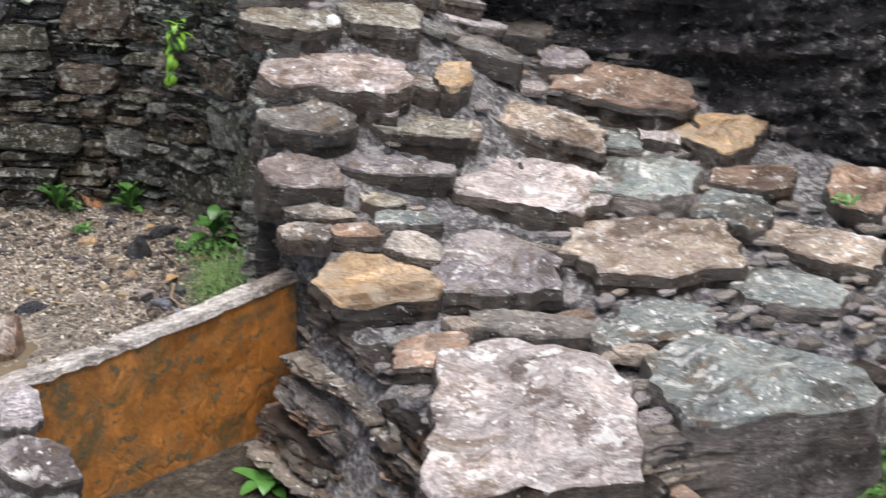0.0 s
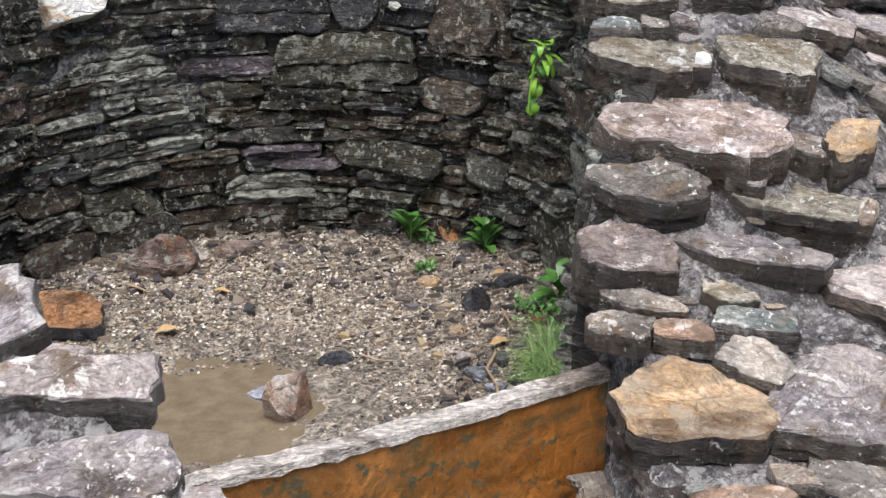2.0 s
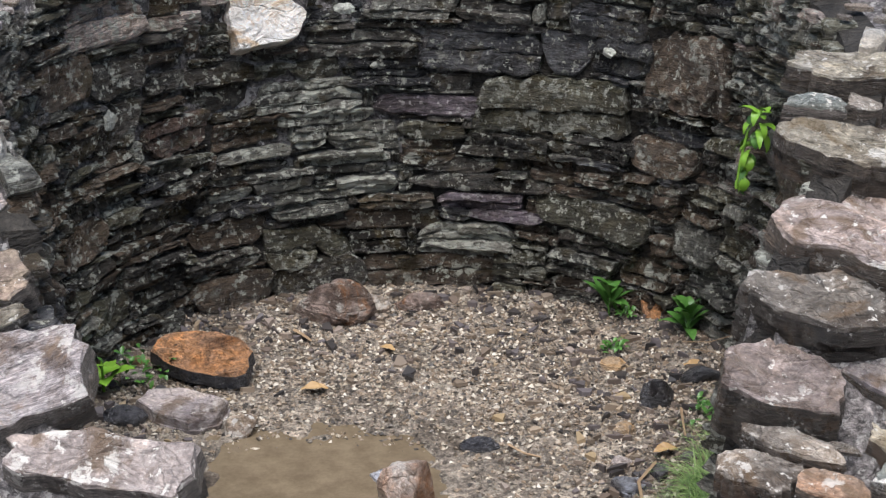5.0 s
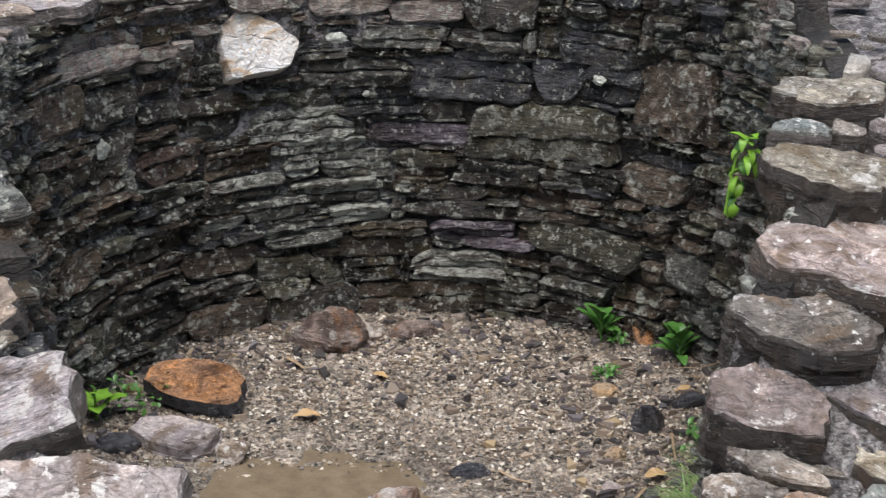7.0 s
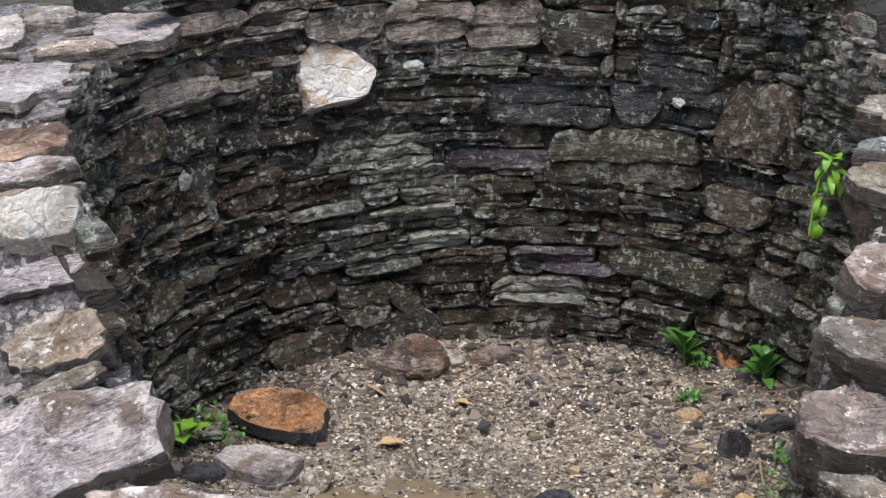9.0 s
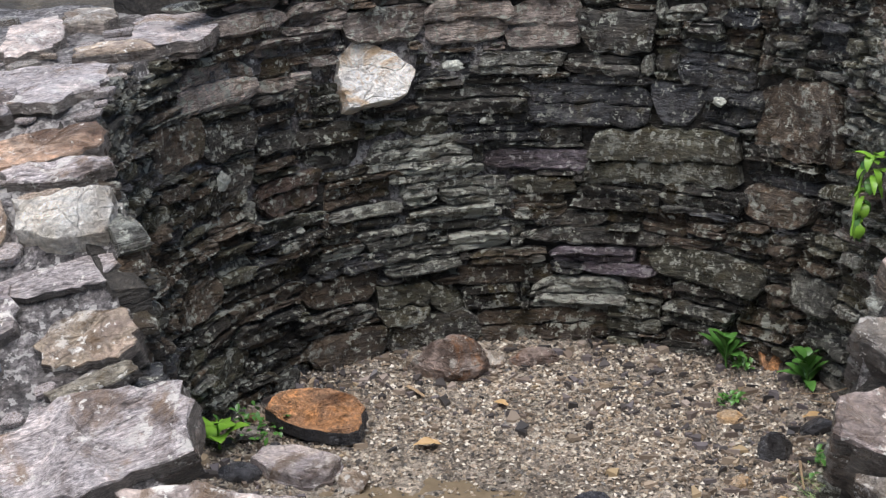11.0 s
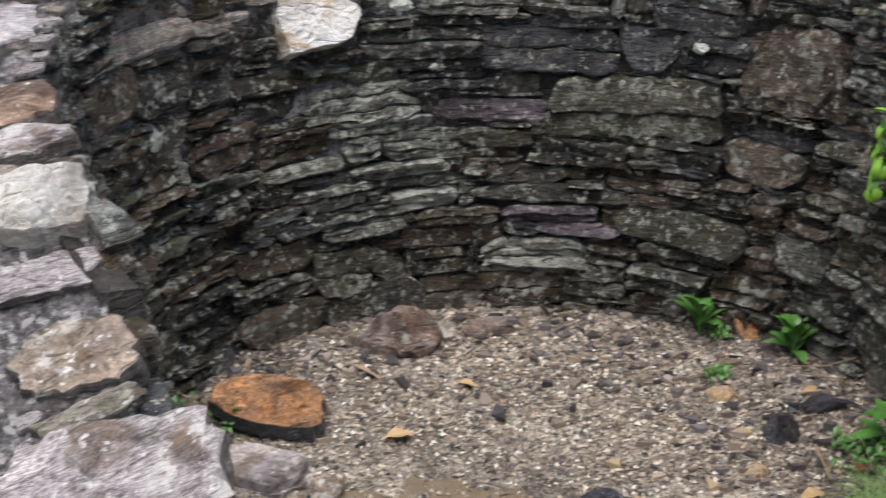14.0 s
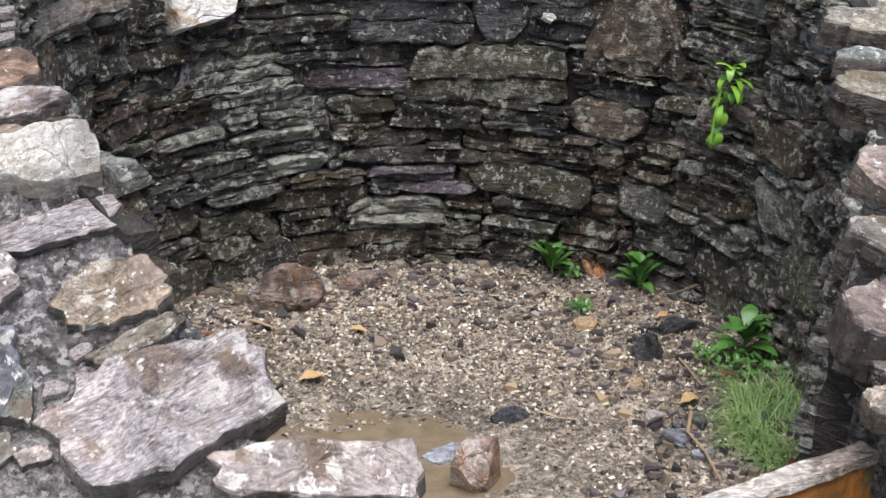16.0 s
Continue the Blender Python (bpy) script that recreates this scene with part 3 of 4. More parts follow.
slab = tagged(finish("threshold_slab", bm, RUST), "upright slate slab with orange rust stained face", "stone slab")
bm = bmesh.new()
cols = []
for i in range(n + 1):
    f = i / n
    x, y = -0.26 + 0.81 * f, -0.872 + 0.232 * f
    top = 0.166 + 0.036 * f - 0.012 * math.sin(math.pi * f) + 0.006 * noise.noise(Vector((f * 14, 0, 0)))
    w = 0.026 + 0.010 * noise.noise(Vector((f * 10, 4, 0)))
    u = 0.004 * noise.noise(Vector((f * 25, 8, 0)))
    cols.append([bm.verts.new(p) for p in ((x + 0.002, y - 0.007 + u, top - 0.012 + 2 * u), (x + 0.002, y - 0.004 + u, top + 0.004), (x - 0.012, y + w, top + 0.008 + u), (x - 0.012, y + w + 0.003, top - 0.012))])
for a, b in zip(cols, cols[1:]):
    for k in range(4):
        bm.faces.new((a[k], b[k], b[(k + 1) % 4], a[(k + 1) % 4]))
bm.faces.new(cols[0]); bm.faces.new(list(reversed(cols[-1])))
part("top_edge", bm, EDGE, slab, "pale weathered upper edge")

# ---- stones of the niche wall ----
CELL = 0.004
A0, A1, TALL = -43, 224, 0.88
COLS, ROWS = int(radians(A1 - A0) * 0.66 / CELL), int(TALL / CELL)
taken = np.zeros((COLS, ROWS), bool)
count = [100]


def wall_pose(deg, z, out, turn=0.0):
    a = radians(deg)
    r = wall_radius(z, deg) - out
    inward, up = Vector((-math.cos(a), -math.sin(a), 0.06)).normalized(), Vector((0, 0, 1))
    side = up.cross(inward).normalized()
    up = inward.cross(side)
    m = Matrix((side, up, inward)).transposed().to_4x4()
    m.translation = (r * math.cos(a), r * math.sin(a), z)
    return m @ Matrix.Rotation(radians(turn), 4, "Z")


def mark(deg, z, w, h):
    c, k = radians(deg - A0) * 0.66 / CELL, z / CELL
    taken[max(0, int(c - w / 2 / CELL)):max(0, int(c + w / 2 / CELL) + 1), max(0, int(k - h / 2 / CELL)):max(0, int(k + h / 2 / CELL) + 1)] = True


def wall_stone(deg, z, w, h, kind):
    """One of the large stones, at its place round the niche (degrees), its height and size."""
    if deg > 300:
        deg -= 360
    count[0] += 1
    rng = random.Random(count[0])
    # above 0.68 m at the back and left, stones take the paler kind
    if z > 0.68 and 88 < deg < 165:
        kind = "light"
    elif deg < 38 and kind == "slate":
        kind = rng.choice(("green", "grey", "tan"))
    if kind == "quartz":
        bm = slab_bm(w * 1.06, h * 1.14, 0.09, 5, 36, 2, (0.94, 0.78, 0.6, 0.4, 0.2), 0.7, 3.5, 0.2)
    else:
        bed = 0.019 if kind in ("lichen", "tan", "grey") else rng.choice((0.022, 0.03, 0.05))
        beds = max(1, min(5, round(h / bed))) if h < 0.07 or kind == "lichen" else rng.choice((1, 1, 2))
        bm = slate_bm(w * 1.05, h * 1.04, 0.07, count[0], beds, 0.011, 0.8 if h > 0.075 else 1.0)
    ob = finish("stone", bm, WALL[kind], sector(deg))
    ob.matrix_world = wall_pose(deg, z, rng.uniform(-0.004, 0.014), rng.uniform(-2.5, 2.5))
    if kind == "quartz":
        ob.matrix_world = wall_pose(deg, z + 0.004, 0.022) @ Matrix.Rotation(radians(-20), 4, "X") @ Matrix.Rotation(radians(172), 4, "Z")
    mark(deg, z, w, h)


wall_stone(120.3, 0.744, 0.176, 0.075, "grey")
wall_stone(105.1, 0.737, 0.189, 0.091, "brown")
wall_stone(90.9, 0.750, 0.152, 0.054, "tan")
wall_stone(78.1, 0.710, 0.155, 0.090, "slate")
wall_stone(91.5, 0.696, 0.152, 0.047, "brown")
wall_stone(65.8, 0.755, 0.081, 0.035, "lichen")
wall_stone(137.7, 0.731, 0.185, 0.035, "brown")
wall_stone(132.7, 0.780, 0.140, 0.063, "blue")
wall_stone(109.9, 0.646, 0.134, 0.048, "blue")
wall_stone(96.2, 0.644, 0.189, 0.047, "grey")
wall_stone(80.9, 0.639, 0.161, 0.037, "slate")
wall_stone(59.5, 0.640, 0.172, 0.065, "blue")
wall_stone(123.1, 0.639, 0.154, 0.129, "quartz")
wall_stone(155.4, 0.683, 0.214, 0.084, "slate")
wall_stone(104.5, 0.569, 0.244, 0.061, "slate")
wall_stone(83.0, 0.552, 0.260, 0.087, "blue")
wall_stone(67.0, 0.561, 0.105, 0.090, "blue")
wall_stone(56.1, 0.568, 0.145, 0.076, "blue")
wall_stone(42.1, 0.564, 0.203, 0.155, "brown")
wall_stone(26.3, 0.565, 0.170, 0.062, "grey")
wall_stone(122.6, 0.520, 0.096, 0.034, "green")
wall_stone(113.7, 0.518, 0.106, 0.043, "green")
wall_stone(101.1, 0.505, 0.189, 0.063, "blue")
wall_stone(88.8, 0.483, 0.087, 0.038, "slate")
wall_stone(115.3, 0.463, 0.236, 0.066, "lichen")
wall_stone(93.3, 0.430, 0.215, 0.045, "purple")
wall_stone(68.9, 0.446, 0.351, 0.118, "green")
wall_stone(50.0, 0.500, 0.097, 0.039, "slate")
wall_stone(132.8, 0.503, 0.162, 0.096, "slate")
wall_stone(143.4, 0.536, 0.096, 0.040, "slate")
wall_stone(168.0, 0.599, 0.177, 0.088, "brown")
wall_stone(154.2, 0.572, 0.149, 0.075, "slate")
wall_stone(112.4, 0.413, 0.206, 0.032, "lichen")
wall_stone(105.4, 0.367, 0.157, 0.061, "lichen")
wall_stone(115.8, 0.371, 0.082, 0.053, "lichen")
wall_stone(92.3, 0.374, 0.141, 0.036, "green")
wall_stone(93.0, 0.325, 0.118, 0.057, "brown")
wall_stone(127.2, 0.397, 0.186, 0.059, "brown")
wall_stone(142.3, 0.424, 0.166, 0.074, "red")
wall_stone(155.1, 0.476, 0.140, 0.087, "slate")
wall_stone(126.7, 0.346, 0.169, 0.025, "lichen")
wall_stone(109.4, 0.318, 0.210, 0.030, "lichen")
wall_stone(121.4, 0.281, 0.152, 0.044, "lichen")
wall_stone(124.4, 0.319, 0.106, 0.015, "slate")
wall_stone(104.7, 0.254, 0.133, 0.040, "lichen")
wall_stone(109.8, 0.290, 0.102, 0.018, "slate")
wall_stone(86.7, 0.297, 0.154, 0.036, "slate")
wall_stone(78.2, 0.347, 0.201, 0.047, "slate")
wall_stone(68.7, 0.304, 0.099, 0.054, "brown")
wall_stone(60.8, 0.369, 0.197, 0.046, "slate")
wall_stone(46.0, 0.377, 0.153, 0.076, "brown")
wall_stone(82.5, 0.261, 0.303, 0.036, "slate")
wall_stone(99.0, 0.215, 0.177, 0.034, "tan")
wall_stone(82.2, 0.219, 0.198, 0.037, "purple")
wall_stone(77.4, 0.188, 0.169, 0.029, "purple")
wall_stone(116.4, 0.220, 0.173, 0.054, "grey")
wall_stone(99.9, 0.171, 0.207, 0.045, "brown")
wall_stone(59.1, 0.216, 0.250, 0.073, "green")
wall_stone(85.4, 0.127, 0.220, 0.075, "lichen")
wall_stone(58.0, 0.157, 0.190, 0.041, "slate")
wall_stone(133.3, 0.184, 0.181, 0.069, "brown")
wall_stone(120.5, 0.124, 0.120, 0.096, "green")
wall_stone(111.9, 0.126, 0.069, 0.063, "green")
wall_stone(102.8, 0.121, 0.131, 0.055, "slate")
wall_stone(150.8, 0.226, 0.229, 0.047, "brown")
wall_stone(146.5, 0.264, 0.138, 0.053, "slate")
wall_stone(135.3, 0.126, 0.195, 0.041, "slate")
wall_stone(114.7, 0.056, 0.205, 0.076, "slate")
wall_stone(92.7, 0.050, 0.288, 0.074, "brown")
wall_stone(74.1, 0.085, 0.127, 0.064, "green")
wall_stone(61.2, 0.106, 0.163, 0.056, "grey")
wall_stone(47.7, 0.118, 0.126, 0.065, "brown")
wall_stone(133.2, 0.053, 0.187, 0.076, "brown")
wall_stone(151.6, 0.159, 0.170, 0.047, "slate")
wall_stone(163.8, 0.117, 0.133, 0.071, "green")
wall_stone(150.5, 0.094, 0.118, 0.046, "slate")
wall_stone(168.1, 0.278, 0.159, 0.080, "brown")
wall_stone(32.7, 0.441, 0.098, 0.035, "slate")
wall_stone(28.3, 0.248, 0.108, 0.059, "green")
wall_stone(19.4, 0.342, 0.133, 0.057, "slate")
wall_stone(19.6, 0.208, 0.157, 0.058, "grey")
wall_stone(6.9, 0.311, 0.167, 0.095, "slate")
wall_stone(8.3, 0.436, 0.169, 0.082, "brown")
wall_stone(357.3, 0.214, 0.190, 0.118, "green")
wall_stone(16.3, 0.137, 0.221, 0.081, "slate")
wall_stone(33.6, 0.142, 0.143, 0.063, "slate")
wall_stone(37.7, 0.212, 0.108, 0.074, "slate")
wall_stone(15.1, 0.056, 0.189, 0.080, "green")
wall_stone(8.8, 0.528, 0.171, 0.072, "slate")
wall_stone(42.0, 0.565, 0.178, 0.121, "brown")
wall_stone(25.6, 0.574, 0.201, 0.061, "grey")

# pale lichen patches on the stones
for k, (deg, z, w, h) in enumerate(((58, 0.578, 0.026, 0.020), (103, 0.522, 0.014, 0.012), (107.8, 0.646, 0.045, 0.020), (158, 0.501, 0.038, 0.034))):
    ob = finish("lichen_patch", rock_bm(w, h, 0.006, 900 + k, 3, 0.9, 0.2), PATCH, sector(deg), "pale grey lichen patch")
    ob.matrix_world = wall_pose(deg, z, 0.011)

# thin slates between the large ones
rng = random.Random(7)
flakes = {}
for kind in ("slate", "brown", "green", "grey", "blue", "light", "lichen"):
    flakes[kind] = []
    for s in range(8):
        bm = slate_bm(0.12, 0.026, 0.05, 400 + s + len(flakes) * 11, 1 + s % 2, 0.018, 1.0)
        me = bpy.data.meshes.new("stone")
        bmesh.ops.recalc_face_normals(bm, faces=bm.faces)
        bm.to_mesh(me); bm.free()
        me.materials.append(WALL[kind])
        flakes[kind].append(me)
PICK = ("slate", "slate", "brown", "brown", "green", "grey", "blue")
SIDE = ("green", "grey", "green", "light", "brown", "lichen")
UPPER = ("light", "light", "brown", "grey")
MIDDLE = ("lichen", "grey", "grey", "green", "slate")
for k in range(2, ROWS - 4):
    c = 0
    while c < COLS - 3:
        if taken[c, k]:
            c += 1
            continue
        deg = A0 + math.degrees(c * CELL / 0.66)
        if k * CELL > wall_top(deg) - 0.012:
            c += 6
            continue
        run = 1
        limit = int(rng.uniform(0.06, 0.19) / CELL)
        while c + run < COLS and run < limit and not taken[c + run, k]:
            run += 1
        high, most = 1, int(rng.choice((0.012, 0.016, 0.020, 0.024, 0.030, 0.040)) / CELL)
        while k + high < ROWS and high < most and not taken[c:c + run, k + high].any():
            high += 1
        taken[c:c + run, k:k + high] = True
        w, h = run * CELL, high * CELL
        if w > 0.018 and h > 0.007:
            mid = A0 + math.degrees((c + run / 2) * CELL / 0.66)
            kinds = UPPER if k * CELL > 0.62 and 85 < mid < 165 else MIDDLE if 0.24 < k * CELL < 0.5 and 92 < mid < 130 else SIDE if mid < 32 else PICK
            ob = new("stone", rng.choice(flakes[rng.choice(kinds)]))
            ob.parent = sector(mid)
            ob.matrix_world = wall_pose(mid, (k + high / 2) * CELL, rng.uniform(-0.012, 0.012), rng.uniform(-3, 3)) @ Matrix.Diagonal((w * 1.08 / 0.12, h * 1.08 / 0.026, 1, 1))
        c += run

# ---- stones of the two ruined wall ends ----
used = []


def slope_pose(height, x, y, yaw, flat):
    e = 0.04
    nrm = Vector((-(height(x + e, y) - height(x - e, y)) / (2 * e), -(height(x, y + e) - height(x, y - e)) / (2 * e), 1)).normalized()
    nrm = (nrm * (1 - flat) + Vector((0, 0, 1)) * flat).normalized()
    side = Matrix.Rotation(radians(yaw), 3, "Z") @ Vector((1, 0, 0))
    deep = nrm.cross(side).normalized()
    side = deep.cross(nrm)
    m = Matrix((side, deep, nrm)).transposed().to_4x4()
    m.translation = (x, y, height(x, y))
    return m


def bedded(height, owner, x, y, w, d, yaw, kind, th=0.0, flat=None):
    """A stone of the ruined ends: level slabs stepping up on one side, lumps flush in mortar on the other."""
    count[0] += 1
    rng = random.Random(count[0])
    if height is left_height:
        th = th or (0.035 if y > -0.12 else min(0.06, max(0.03, 0.5 * min(w, d))))
        if y > -0.12:
            x -= 0.07
        flat, sink = 0.12 if flat is None else flat, 0.1
        bm = slab_bm(w, d, th, count[0], 40, 2, (0.95, 0.86, 0.7, 0.5, 0.25), 1.2, 2.2)
    else:
        rise = (height(x, y + d / 2) - height(x, y - d / 2)) / d
        flat, sink = 0.6 if flat is None else flat, 0.5 if flat == 0.0 else 0.12
        th = th or min(0.1, max(0.035, 0.9 * d * rise))
        bm = slab_bm(w * 1.06, d * 1.04, th, count[0], 40, max(2, min(4, round(th / 0.026))), (0.95, 0.86, 0.7, 0.5, 0.25), 1.2, 2.6, step=1.0 if th > 0.12 else 0.3)
    # side faces take a broken-edge colour that also paints in the risers' shade
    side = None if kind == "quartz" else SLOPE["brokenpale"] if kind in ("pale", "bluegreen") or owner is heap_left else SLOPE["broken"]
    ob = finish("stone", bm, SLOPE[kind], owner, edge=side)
    ob.matrix_world = slope_pose(height, x, y, yaw, flat) @ Matrix.Translation((0, 0, th * sink + rng.uniform(0, 0.008)))
    used.append((x, y, max(w, d) / 2, min(w, d) / 2, yaw if w >= d else yaw + 90))


def right_stone(x, y, w, d, yaw, kind, th=0.0, flat=None):
    bedded(right_height, heap_right, x, y, w, d, yaw, kind, th, flat)


def left_stone(x, y, w, d, yaw, kind, th=0.0, flat=None):
    bedded(left_height, heap_left, x, y, w, d, yaw, kind, th, flat)


right_stone(0.624, -0.877, 0.260, 0.208, -40, "ochre", 0.075)
right_stone(1.090, -0.651, 0.375, 0.217, -33, "pink")
right_stone(1.398, -0.715, 0.207, 0.271, -48, "bluegreen")
right_stone(1.220, -0.962, 0.365, 0.259, -38, "tan")
right_stone(0.893, -0.879, 0.254, 0.263, -32, "mauve")
right_stone(1.503, -0.889, 0.153, 0.203, -62, "bluegreen")
right_stone(1.594, -1.075, 0.264, 0.191, -45, "tan")
right_stone(1.400, -1.196, 0.213, 0.178, -44, "bluegreen")
right_stone(1.232, -0.513, 0.282, 0.178, -42, "tan")
right_stone(1.529, -0.405, 0.350, 0.236, -37, "rust")
right_stone(1.684, -0.607, 0.187, 0.238, -56, "ochre")
right_stone(1.396, -0.566, 0.140, 0.108, -37, "bluegreen")
right_stone(1.524, -0.577, 0.095, 0.094, -38, "pink")
right_stone(0.748, -0.419, 0.346, 0.158, -22, "pinkdark")
right_stone(0.655, -0.503, 0.204, 0.098, -20, "grey")
right_stone(0.600, -0.577, 0.165, 0.126, -24, "pinkdark", 0.09)
right_stone(0.808, -0.584, 0.255, 0.063, -22, "mauve")
right_stone(0.818, -0.499, 0.086, 0.066, -27, "mauve")
right_stone(0.898, -0.531, 0.223, 0.077, -24, "cream")
right_stone(1.031, -0.446, 0.090, 0.155, -20, "ochre")
right_stone(0.930, -0.453, 0.082, 0.066, -29, "grey")
right_stone(0.920, -0.310, 0.175, 0.131, -28, "cream", 0.09)
right_stone(0.700, -0.306, 0.214, 0.106, -16, "cream")
right_stone(0.754, -0.635, 0.095, 0.057, -28, "cream")
right_stone(0.783, -0.700, 0.136, 0.063, -29, "bluegreen")
right_stone(0.655, -0.710, 0.098, 0.06, -26, "rust")
right_stone(1.448, -0.285, 0.127, 0.142, -25, "mauve")
right_stone(1.024, -0.551, 0.038, 0.063, -31, "tan")
right_stone(0.853, -1.080, 0.230, 0.117, -39, "grey")
right_stone(1.093, -1.176, 0.190, 0.185, -39, "bluegreen")
right_stone(1.108, -1.436, 0.402, 0.333, -29, "bluegreen", 0.16, 0.7)
right_stone(0.967, -1.164, 0.077, 0.087, -37, "bluegreen")
right_stone(0.667, -1.369, 0.344, 0.491, -34, "pink", 0.05, 0.0)
right_stone(0.622, -1.090, 0.137, 0.132, -20, "rust")
right_stone(0.605, -0.638, 0.140, 0.044, -25, "grey")
right_stone(0.555, -0.682, 0.109, 0.074, -24, "grey")
right_stone(0.757, -0.790, 0.115, 0.099, -49, "grey")
right_stone(1.640, -0.794, 0.173, 0.171, -42, "rust")
right_stone(1.855, -0.909, 0.133, 0.295, -46, "rust")
right_stone(0.718, -0.147, 0.162, 0.098, -15, "cream")
right_stone(0.989, 0.184, 0.079, 0.337, -19, "quartz")
right_stone(1.006, -0.011, 0.085, 0.307, -21, "bluegreen")
right_stone(0.659, -0.221, 0.086, 0.037, -15, "bluegreen")
right_stone(0.736, -0.221, 0.048, 0.043, -17, "grey")
right_stone(0.790, -0.220, 0.048, 0.052, -18, "pale")
right_stone(0.897, -0.157, 0.120, 0.037, -20, "grey")
right_stone(0.768, -0.064, 0.036, 0.108, -16, "quartz")
right_stone(1.127, 0.080, 0.19, 0.17, -22, "cream")
right_stone(1.230, -0.020, 0.22, 0.15, -28, "mauve")
right_stone(1.270, -0.140, 0.15, 0.09, -30, "pale")
right_stone(1.060, -0.190, 0.15, 0.09, -25, "pink")
right_stone(1.200, -0.300, 0.20, 0.12, -32, "grey")
right_stone(1.360, 0.180, 0.24, 0.18, -25, "rust")
right_stone(1.380, -0.140, 0.20, 0.12, -30, "dark")
left_stone(-0.626, -0.440, 0.162, 0.119, 18, "quartz")
left_stone(-0.810, -0.464, 0.169, 0.092, 23, "tan")
left_stone(-0.918, -0.167, 0.171, 0.140, 23, "pale")
left_stone(-0.729, -0.267, 0.211, 0.099, 22, "rust")
left_stone(-0.893, -0.335, 0.097, 0.124, 24, "pink")
left_stone(-0.744, -0.061, 0.214, 0.226, 18, "pale")
left_stone(-0.685, -0.335, 0.172, 0.071, 19, "pale")
left_stone(-0.751, -0.578, 0.172, 0.123, 23, "mauve")
left_stone(-0.623, -0.524, 0.190, 0.056, 19, "pale")
left_stone(-0.550, -0.601, 0.147, 0.110, 37, "tan")
left_stone(-0.513, -0.664, 0.140, 0.035, 33, "cream")
left_stone(-0.733, -0.707, 0.173, 0.152, 24, "slateblue")
left_stone(-0.491, -0.750, 0.276, 0.154, 29, "pale")
left_stone(-0.805, -0.667, 0.056, 0.075, 25, "rust")
left_stone(-0.725, -0.793, 0.137, 0.048, 25, "grey")
left_stone(-0.643, -0.790, 0.042, 0.024, 22, "pink")
left_stone(-0.983, -0.013, 0.163, 0.171, 23, "mauve")
left_stone(-0.902, 0.246, 0.115, 0.283, 24, "pink")
left_stone(-0.683, 0.158, 0.186, 0.087, 20, "tan")
left_stone(-0.622, 0.289, 0.175, 0.254, 18, "pale")
left_stone(-0.859, 0.423, 0.108, 0.211, 22, "grey")
left_stone(-0.316, -0.822, 0.285, 0.09, -7, "pink", 0.08, 0.5)
left_stone(-0.664, -0.723, 0.043, 0.077, 5, "bluegreen")
left_stone(-0.301, -0.943, 0.277, 0.101, 0, "mauve")
left_stone(-0.268, -1.026, 0.295, 0.076, 3, "grey")
left_stone(-0.124, -1.030, 0.068, 0.107, -13, "pale")
left_stone(-0.131, -1.143, 0.123, 0.122, -13, "mauve")


def free_at(x, y, r):
    for ux, uy, a, b, yaw in used:
        dx, dy = x - ux, y - uy
        c, s = math.cos(radians(yaw)), math.sin(radians(yaw))
        p, q = dx * c + dy * s, -dx * s + dy * c
        if (p / (a + r)) ** 2 + (q / (b + r)) ** 2 < 1:
            return False
    return True


chips = {}
for kind in ("pink", "tan", "mauve", "bluegreen", "grey", "pale", "dark", "rust"):
    chips[kind] = []
    for s in range(4):
        me = bpy.data.meshes.new("stone")
        bm = slab_bm(1, 1, 0.5, 600 + s + len(chips) * 13, 10, 2, (0.9, 0.5), 1.0, 3.0)
        bmesh.ops.recalc_face_normals(bm, faces=bm.faces)
        bm.to_mesh(me); bm.free()
        me.materials.append(SLOPE[kind])
        chips[kind].append(me)


def scatter(height, owner, x0, x1, y0, y1, tries, sizes, kinds, flat=0.3, lift=0.2, test=None):
    for _ in range(tries):
        x, y = rng.uniform(x0, x1), rng.uniform(y0, y1)
        w = rng.uniform(*sizes)
        d = w * rng.uniform(0.35, 0.8)
        if (test and not test(x, y)) or not free_at(x, y, d * 0.35):
            continue
        ob = new("stone", rng.choice(chips[rng.choice(kinds)]))
        ob.parent = owner
        yaw = rng.uniform(-40, 20) if owner is heap_right else rng.uniform(-10, 45)
        ob.matrix_world = slope_pose(height, x, y, yaw, flat) @ Matrix.Translation((0, 0, d * lift)) @ Matrix.Diagonal((w, d, d * 0.8, 1))
        used.append((x, y, w / 2, d / 2, yaw))


def on_right(x, y):
    return right_mass(x, y) > right_height(x, y) - 0.02


def on_left(x, y):
    return left_mass(x, y) > left_height(x, y) - 0.02


# dark broken ledges down the side and the front of the right heap
def ledge(facing, x, y, z, size, high, kind, turn):
    count[0] += 1
    ob = finish("stone", slate_bm(size, high, 0.09, count[0], max(1, round(high / 0.017)), 0.016, 1.5, 0), SLOPE[kind], heap_right)
    axes = ((0, 0, -1, x), (-1, 0, 0, y), (0, 1, 0, z)) if facing == "side" else ((1, 0, 0, x), (0, 0, -1, y), (0, 1, 0, z))
    ob.matrix_world = Matrix((*axes, (0, 0, 0, 1))) @ Matrix.Rotation(radians(turn), 4, "Z") @ Matrix.Rotation(radians(rng.uniform(-7, 7)), 4, "Y")


